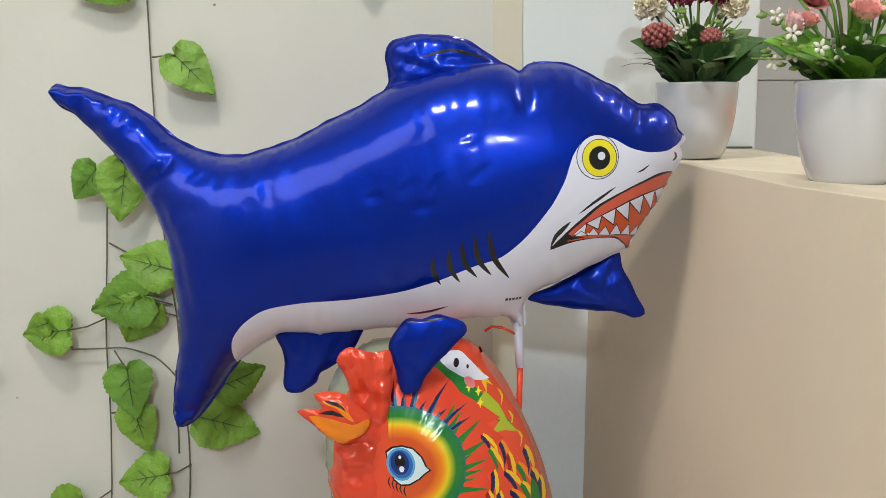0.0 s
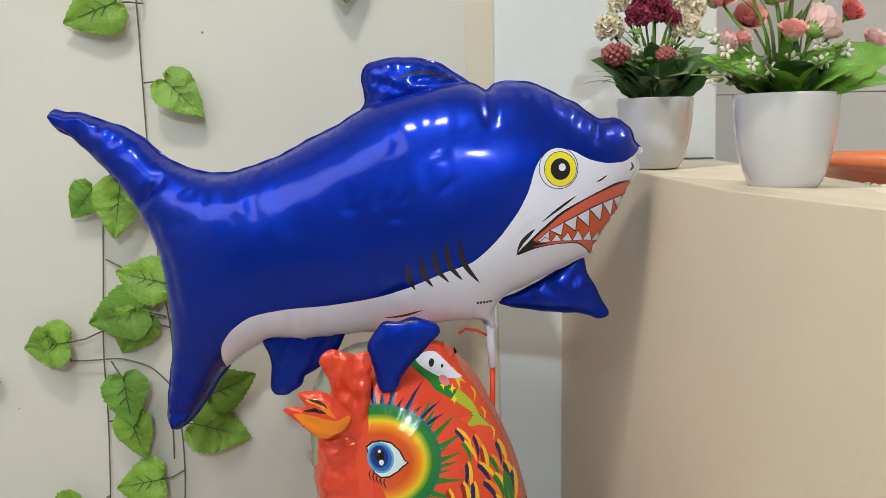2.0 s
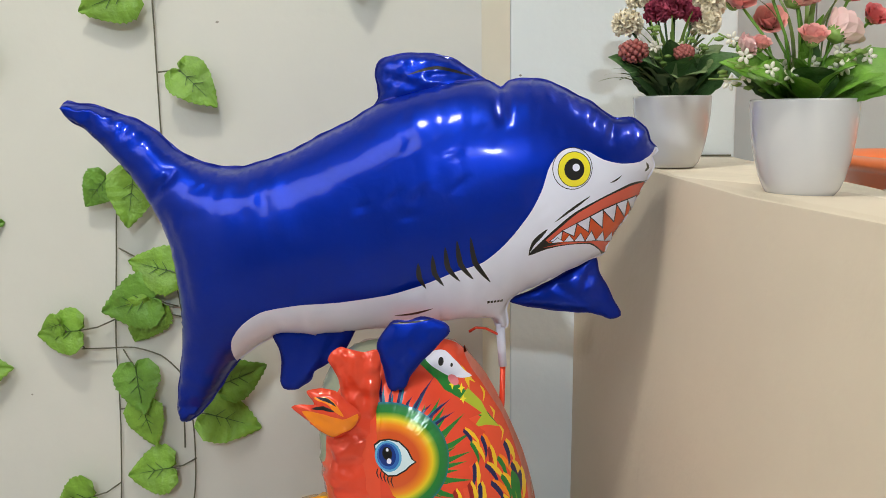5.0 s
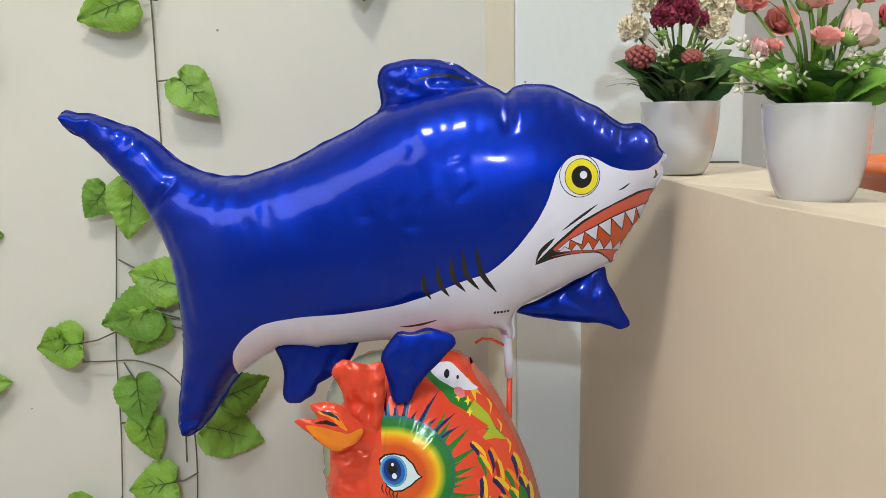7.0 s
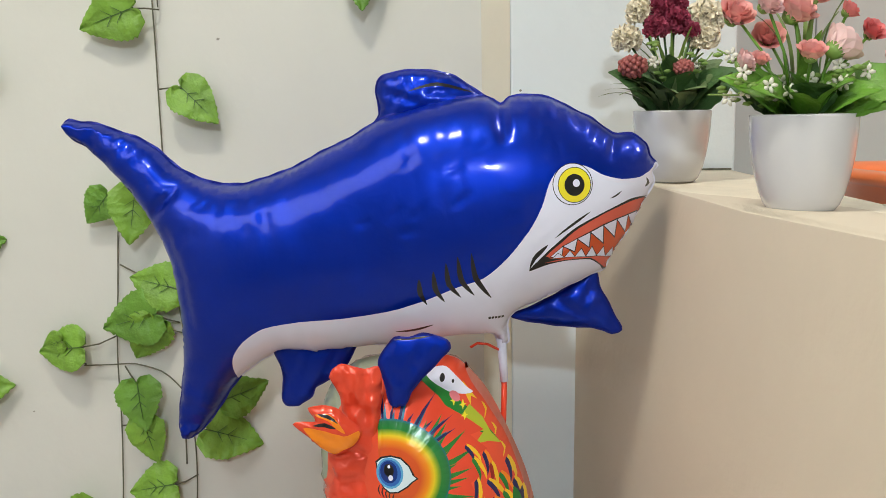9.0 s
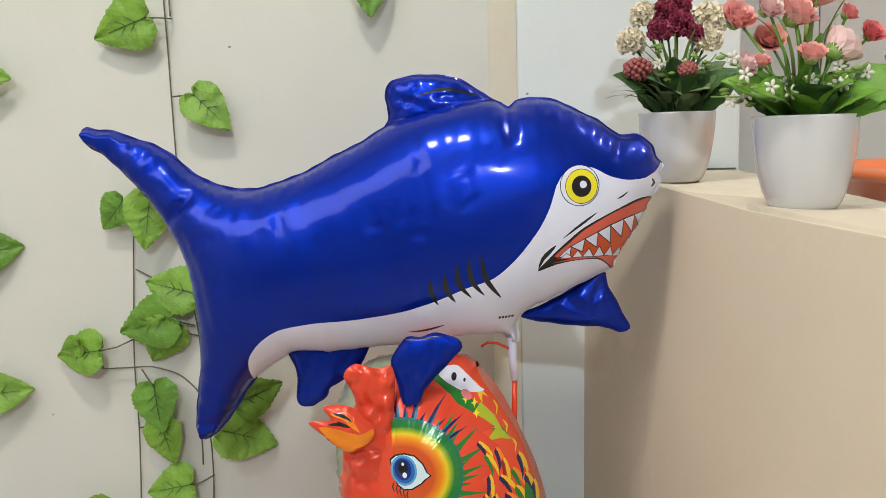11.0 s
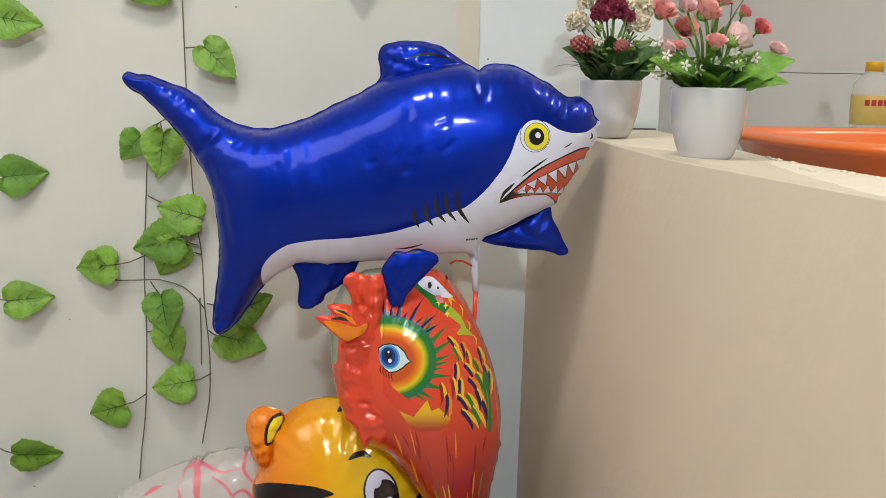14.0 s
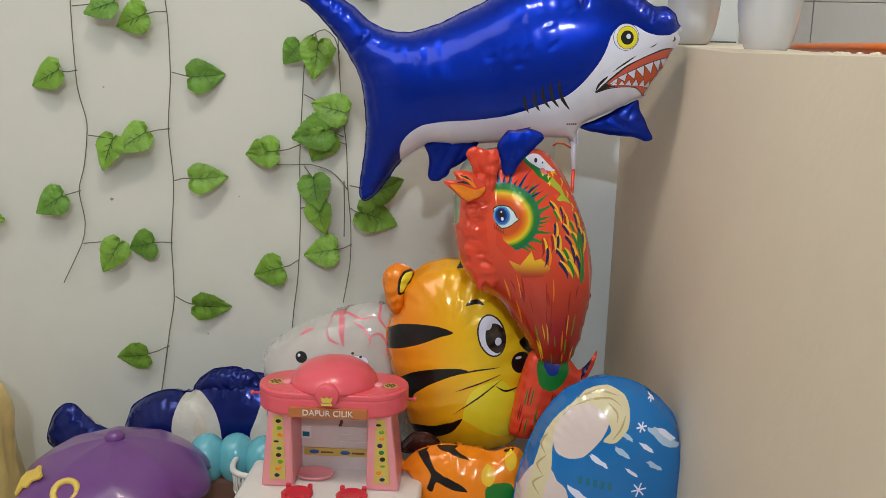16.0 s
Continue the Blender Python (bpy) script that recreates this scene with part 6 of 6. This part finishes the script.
def blade(length, width, arch, seed, teeth=0.0, fold=0.25):
    """A broad leaf that rises along +x and arches over."""
    r = random.Random(seed)
    bm = bmesh.new()
    rows = []
    n = 12
    for i in range(n + 1):
        t = i / n
        w = width * math.sin(math.pi * min(1, 0.06 + 0.94 * t) ** 0.75) ** 0.9 / 2 + 0.0006
        w *= 1 + teeth * (0.5 if i % 2 else -0.5)
        x, z = length * t, arch * length * (math.sin(math.pi * 0.62 * t) - 0.55 * t * t)
        rows.append([bm.verts.new((x, w * q, z + fold * w * abs(q) + 0.06 * width * noise.noise((t * 4 + seed, q, 0)))) for q in (-1, -0.5, 0, 0.5, 1)])
    for a, b in zip(rows, rows[1:]):
        for j in range(4):
            bm.faces.new((a[j], a[j + 1], b[j + 1], b[j]))
    two_sided(bm, 0.0005)
    return bm


def foliage(root, rows, mat_list, seed):
    """Leaves as (turn, rise, length, width, foot height, foot radius)."""
    for k, (turn, rise, length, width, z, rad) in enumerate(rows):
        ob = part("leaf", blade(length, width, 0.25, seed + k, 0.08), mat_list[k % len(mat_list)], root)
        ob.matrix_basis = pose(0, 0, 0, 0, 0, turn) @ pose(rad, 0, z, 0, -rise, 0) @ pose(0, 0, 0, 55 * math.cos(radians(turn)), 0, 0)


def stalk(root, top, mat, seed, radius=0.0014):
    foot = Vector((0.25 * top[0], 0.25 * top[1], 0.08))
    mid = Vector((0.55 * top[0], 0.55 * top[1], 0.55 * (top[2] + 0.08)))
    part("stalk", tube([foot, mid, Vector(top)], radius, 6), mat, root)


def spray(root, foot, tip, seed, n=9):
    """A thin twig with tiny white blossoms and buds."""
    r = random.Random(seed)
    a, b = Vector(foot), Vector(tip)
    tw = part("spray", tube([a, a.lerp(b, 0.5) + Vector((0, 0, 0.006)), b], 0.0009, 5), G4, root, "light green twig with small white blossoms")
    for k in range(n):
        p = a.lerp(b, 0.35 + 0.65 * k / n) + Vector((r.uniform(-1, 1), r.uniform(-1, 1), r.uniform(-0.6, 1))) * 0.009
        if k % 4 == 0:
            bm = bmesh.new()
            for q in range(5):
                ang = 2 * math.pi * q / 5
                m = Matrix.Translation(p + Vector((0.0042 * math.cos(ang), -0.002, 0.0042 * math.sin(ang)))) @ Matrix.Rotation(-ang, 4, "Y") @ Matrix.Diagonal((1.35, 0.35, 0.75, 1))
                bmesh.ops.create_icosphere(bm, subdivisions=1, radius=0.0029, matrix=m)
            part("blossom", bm, BLOOM, tw)
        else:
            part("leaflet", ball(0.0026, p, (2.2, 0.6, 1.0), 1), G4, tw)


def grass(root, rows, mat, seed):
    for k, (turn, rise, length) in enumerate(rows):
        ob = part("grass_blade", blade(length, 0.0045, 0.3, seed + k, 0, 0.1), mat, root)
        ob.matrix_basis = pose(0, 0, 0, 0, 0, turn) @ pose(0.015, 0, 0.088, 0, -rise, 0)


def carnation_pot():
    cx, cy = 0.309, 1.19
    root = thing("flower_pot", (cx, cy, top_z(cy) + 0.001), "white pot of burgundy and cream artificial flowers on the parapet", "potted plant", "flower pots on the parapet")
    pot(root)
    put = lambda p, dy: (p[0] - cx, dy, p[1] - top_z(cy))
    for k, (x, z, s) in enumerate([(0.283, 1.014, 0.019), (0.307, 1.023, 0.026), (0.311, 1.048, 0.022), (0.328, 1.010, 0.014), (0.292, 1.038, 0.02)]):
        at = put((x, z), -0.02 + 0.014 * (k % 3))
        part("carnation", carnation(0.9 * s, k), BURG, root, "burgundy ruffled flower head").matrix_basis = pose(*at)
        stalk(root, at, G1, k)
    for k, (x, z, s) in enumerate([(0.248, 1.001, 0.0205), (0.349, 1.028, 0.0255), (0.345, 1.002, 0.022), (0.267, 1.035, 0.02)]):
        at = put((x, z), -0.012 + 0.012 * (k % 2))
        part("carnation", carnation(1.02 * s, 9 + k), CREAM, root, "cream ruffled flower head").matrix_basis = pose(*at)
        stalk(root, at, G1, k)
    for k, (x, z, s) in enumerate([(0.252, 0.966, 0.0165), (0.314, 0.964, 0.011)]):
        at = Vector(put((x, z), -0.04))
        bm = bmesh.new()
        r = random.Random(k)
        for q in range(60):
            zz = 1 - 2 * (q + 0.5) / 60
            a = q * 2.39996
            d = Vector((math.sqrt(1 - zz * zz) * math.cos(a), math.sqrt(1 - zz * zz) * math.sin(a), 0.75 * zz))
            bmesh.ops.create_icosphere(bm, subdivisions=1, radius=0.0036, matrix=Matrix.Translation(d * s * r.uniform(0.85, 1.05)))
        bmesh.ops.create_icosphere(bm, subdivisions=2, radius=0.72 * s)
        part("berry_head", bm, BERRY, root, "dusty red berry cluster").matrix_basis = pose(*at)
        stalk(root, tuple(at), G1, k)
    rows = [(195, 30, 0.085, 0.055, 0.092, 0.02), (228, 30, 0.075, 0.055, 0.09, 0.018), (262, 14, 0.05, 0.05, 0.094, 0.024), (292, 20, 0.055, 0.05, 0.094, 0.024), (325, 32, 0.075, 0.055, 0.092, 0.018), (355, 34, 0.08, 0.055, 0.092, 0.02), (250, 55, 0.080, 0.052, 0.088, 0.012), (305, 55, 0.082, 0.054, 0.088, 0.012), (180, 45, 0.07, 0.05, 0.09, 0.015), (100, 40, 0.07, 0.05, 0.09, 0.015), (60, 45, 0.07, 0.05, 0.09, 0.015), (140, 45, 0.07, 0.05, 0.09, 0.015), (345, 48, 0.080, 0.05, 0.09, 0.01), (210, 48, 0.078, 0.05, 0.09, 0.01), (278, 40, 0.065, 0.05, 0.09, 0.015)]
    foliage(root, rows, (G1, G1, G2, G2, G1), 3)
    grass(root, [(190 + 7 * k, 8 + 5 * (k % 4), 0.085) for k in range(7)], G2, 30)
    grass(root, [(200 + 27 * k, 62 + 5 * (k % 3), 0.085 + 0.008 * (k % 4)) for k in range(14)], G4, 60)
    for k in range(5):
        spray(root, (0, 0, 0.09), (0.045 * math.cos(k * 1.1 - 0.8), -0.02 - 0.01 * k, 0.155 + 0.006 * k), 70 + k, 7)


def rose_pot():
    cx, cy = 0.363, 0.862
    root = thing("flower_pot", (cx, cy, top_z(cy) + 0.001), "white pot of pink artificial roses on the parapet", "potted plant", "flower pots on the parapet")
    pot(root)
    put = lambda p, dy: (p[0] - cx, dy, p[1] - top_z(cy))
    heads = [(0.300, 0.995, 0.021), (0.319, 1.000, 0.017), (0.333, 0.974, 0.0185), (0.346, 0.994, 0.023), (0.355, 0.955, 0.0165), (0.386, 0.962, 0.024), (0.427, 0.977, 0.015), (0.316, 0.951, 0.012), (0.300, 0.949, 0.014), (0.367, 1.011, 0.021), (0.445, 0.949, 0.015), (0.398, 0.995, 0.012)]
    tone = (ROSE, ROSE_P, ROSE, ROSE, ROSE, ROSE_P, ROSE_R, ROSE, ROSE_P, ROSE, ROSE_P, ROSE_R)
    for k, (x, z, s) in enumerate(heads):
        r = random.Random(k)
        at = put((x, z), -0.03 + 0.05 * r.random() - (0.02 if k in (4, 5) else 0))
        ob = part("rose", rose(0.98 * s, k), tone[k], root, "pink silk rose")
        ob.matrix_basis = pose(*at, 40 + r.uniform(-20, 22), r.uniform(-30, 30), r.uniform(0, 90))
        stalk(root, at, G3, k)
        part("calyx", lathe([(0.0, -0.6 * s), (0.3 * s, -0.45 * s), (0.45 * s, -0.1 * s), (0.3 * s, -0.15 * s), (0, -0.3 * s)], 8), G4, ob)
    rows = [(188, 22, 0.080, 0.044, 0.090, 0.014), (352, 20, 0.092, 0.048, 0.090, 0.016), (338, 2, 0.075, 0.030, 0.090, 0.020), (262, 30, 0.050, 0.042, 0.088, 0.016), (240, 18, 0.050, 0.036, 0.090, 0.022), (300, 32, 0.052, 0.042, 0.088, 0.016), (318, 18, 0.056, 0.040, 0.090, 0.020), (280, 68, 0.080, 0.020, 0.088, 0.006), (256, 70, 0.072, 0.018, 0.088, 0.004), (212, 18, 0.066, 0.044, 0.090, 0.016), (20, 26, 0.075, 0.046, 0.090, 0.012), (70, 28, 0.066, 0.044, 0.090, 0.012), (120, 28, 0.066, 0.044, 0.090, 0.012), (160, 26, 0.070, 0.044, 0.090, 0.012), (230, 42, 0.056, 0.036, 0.088, 0.006), (325, 42, 0.058, 0.038, 0.088, 0.006)]
    foliage(root, rows, (G3, G3, G3, G1, G3), 40)
    grass(root, [(170 + 53 * k, 66 + 5 * (k % 3), 0.10 + 0.012 * (k % 4)) for k in range(7)], G4, 90)
    for k, (x, z) in enumerate([(0.278, 0.935), (0.408, 0.948), (0.393, 0.942), (0.369, 0.939), (0.272, 0.921), (0.437, 0.937), (0.285, 0.964)]):
        spray(root, (0, -0.01, 0.095), put((x, z), -0.045 + 0.01 * k), 110 + k, 10)


carnation_pot()
rose_pot()


# ---- kitchen beyond the parapet ----
def kitchen():
    tile_me = None
    wall = bpy.data.objects["wall_kitchen"]
    for i in range(4):
        for j in range(7):
            x0, z0 = 0.215 + 0.60 * i, 0.452 + 0.25 * (j - 1)
            if tile_me is None:
                ob = part("tile", box(0, 0.5975, -0.006, 0.006, 0, 0.248, 0.001), GREYWALL, wall, smooth=False)
                tile_me = ob.data
            else:
                ob = part("tile", tile_me, None, wall)
            ob.matrix_basis = pose(x0, 2.118, z0)
    counter = structure("counter", box(0.52, 2.5, 0.5, 2.1, GROUND, 0.70, 0.004), GREYWALL, "pale grey tiled kitchen counter")
    tub = material("orange_plastic", (0.90, 0.19, 0.025), 0.32, coat=0.3, var=0.06, scale=10, bump=0.05)
    root = thing("wash_basin", (1.03, 1.24, 0.70), "bright orange plastic wash tub on the kitchen counter", "basin")

    def oval(a, r, z):
        c, s = abs(math.cos(a)), abs(math.sin(a))
        return ((c ** 5 + s ** 5) ** (-1 / 5), 0)

    prof = [(0.0, 0.002), (0.30, 0.002), (0.325, 0.02), (0.36, 0.105), (0.385, 0.112), (0.400, 0.118), (0.402, 0.126), (0.392, 0.131), (0.368, 0.130), (0.352, 0.118), (0.312, 0.026), (0.29, 0.010), (0.0, 0.010)]
    part("tub", lathe(prof, 96, oval), tub, root, "bright orange tub")
    root.scale = (1.17, 0.92, 1.0)
    b = thing("bottle", (1.035, 1.78, 0.70), "clear plastic bottle with yellow cap and yellow label", "bottle")
    glass = clear("clear_bottle_plastic", (0.80, 0.84, 0.84), 0.35, 0.05)
    part("body", lathe([(0.0, 0.0), (0.040, 0.0), (0.044, 0.006), (0.044, 0.205), (0.040, 0.225), (0.024, 0.243), (0.018, 0.248), (0.018, 0.258)], 40), glass, b, "clear plastic body")
    part("cap", lathe([(0.0, 0.272), (0.018, 0.272), (0.0195, 0.270), (0.0195, 0.250), (0.0, 0.250)], 28), material("yellow_cap_plastic", (0.78, 0.48, 0.03), 0.4), b, "yellow screw cap")
    lab = part("label", lathe([(0.0442, 0.132), (0.0448, 0.133), (0.0448, 0.197), (0.0442, 0.198)], 40), material("yellow_paper_label", (0.74, 0.56, 0.16), 0.5, var=0.08), b, "yellow label")
    for k in range(5):
        a = radians(-128 + 17 * k)
        part("red_print_bar", box(-0.005, 0.005, -0.0006, 0.0006, 0, 0.013), material("red_label_ink", (0.5, 0.05, 0.03), 0.5) if k == 0 else bpy.data.materials["red_label_ink"], lab, smooth=False).matrix_basis = pose(0.0452 * math.cos(a), 0.0452 * math.sin(a), 0.174, 0, 0, math.degrees(a) + 90)


kitchen()


# ---- ceiling lamps, one of them an added wide panel, and small wall marks ----
DIFF = bpy.data.materials.new("lit_diffuser")
DIFF.use_nodes = True
DIFF.node_tree.nodes["Principled BSDF"].inputs["Emission Color"].default_value = (1.0, 0.9, 0.75, 1)
DIFF.node_tree.nodes["Principled BSDF"].inputs["Emission Strength"].default_value = 2.0
# The widest disc belongs to the added ceiling-glow panel.
for lx, ly, _, _, _, size in UNSEEN_LIGHTS:
    d = thing("unseen_ceiling_light", (lx, ly, 2.6), "unseen round white ceiling light, lit", "lamp", "ceiling downlights")
    d.scale = (4 * size, 4 * size, 1)
    part("frame", lathe([(0.130, 0.0), (0.155, 0.0), (0.152, -0.012), (0.138, -0.016), (0.132, -0.012)], 32), WHITEP, d)
    part("diffuser", lathe([(0.0, -0.004), (0.130, -0.004), (0.130, -0.010), (0.0, -0.010)], 32), DIFF, d)
MARK = material("grey_wall_scuff", (0.30, 0.28, 0.24), 0.8)
for x, z, s in [(-0.895, 0.466, 0.004), (-1.059, 0.918, 0.002), (-0.900, 0.709, 0.002), (-0.689, 0.166, 0.002)] + [(-0.308, 1.026, 0.0022), (0.123, 0.947, 0.002), (-0.611, 0.480, 0.0015)]:
    m = structure("wall_mark", ball(s, (x, 1.3298, z), (1.2, 0.15, 0.9), 1), MARK, "small grey scuff on the white wall")
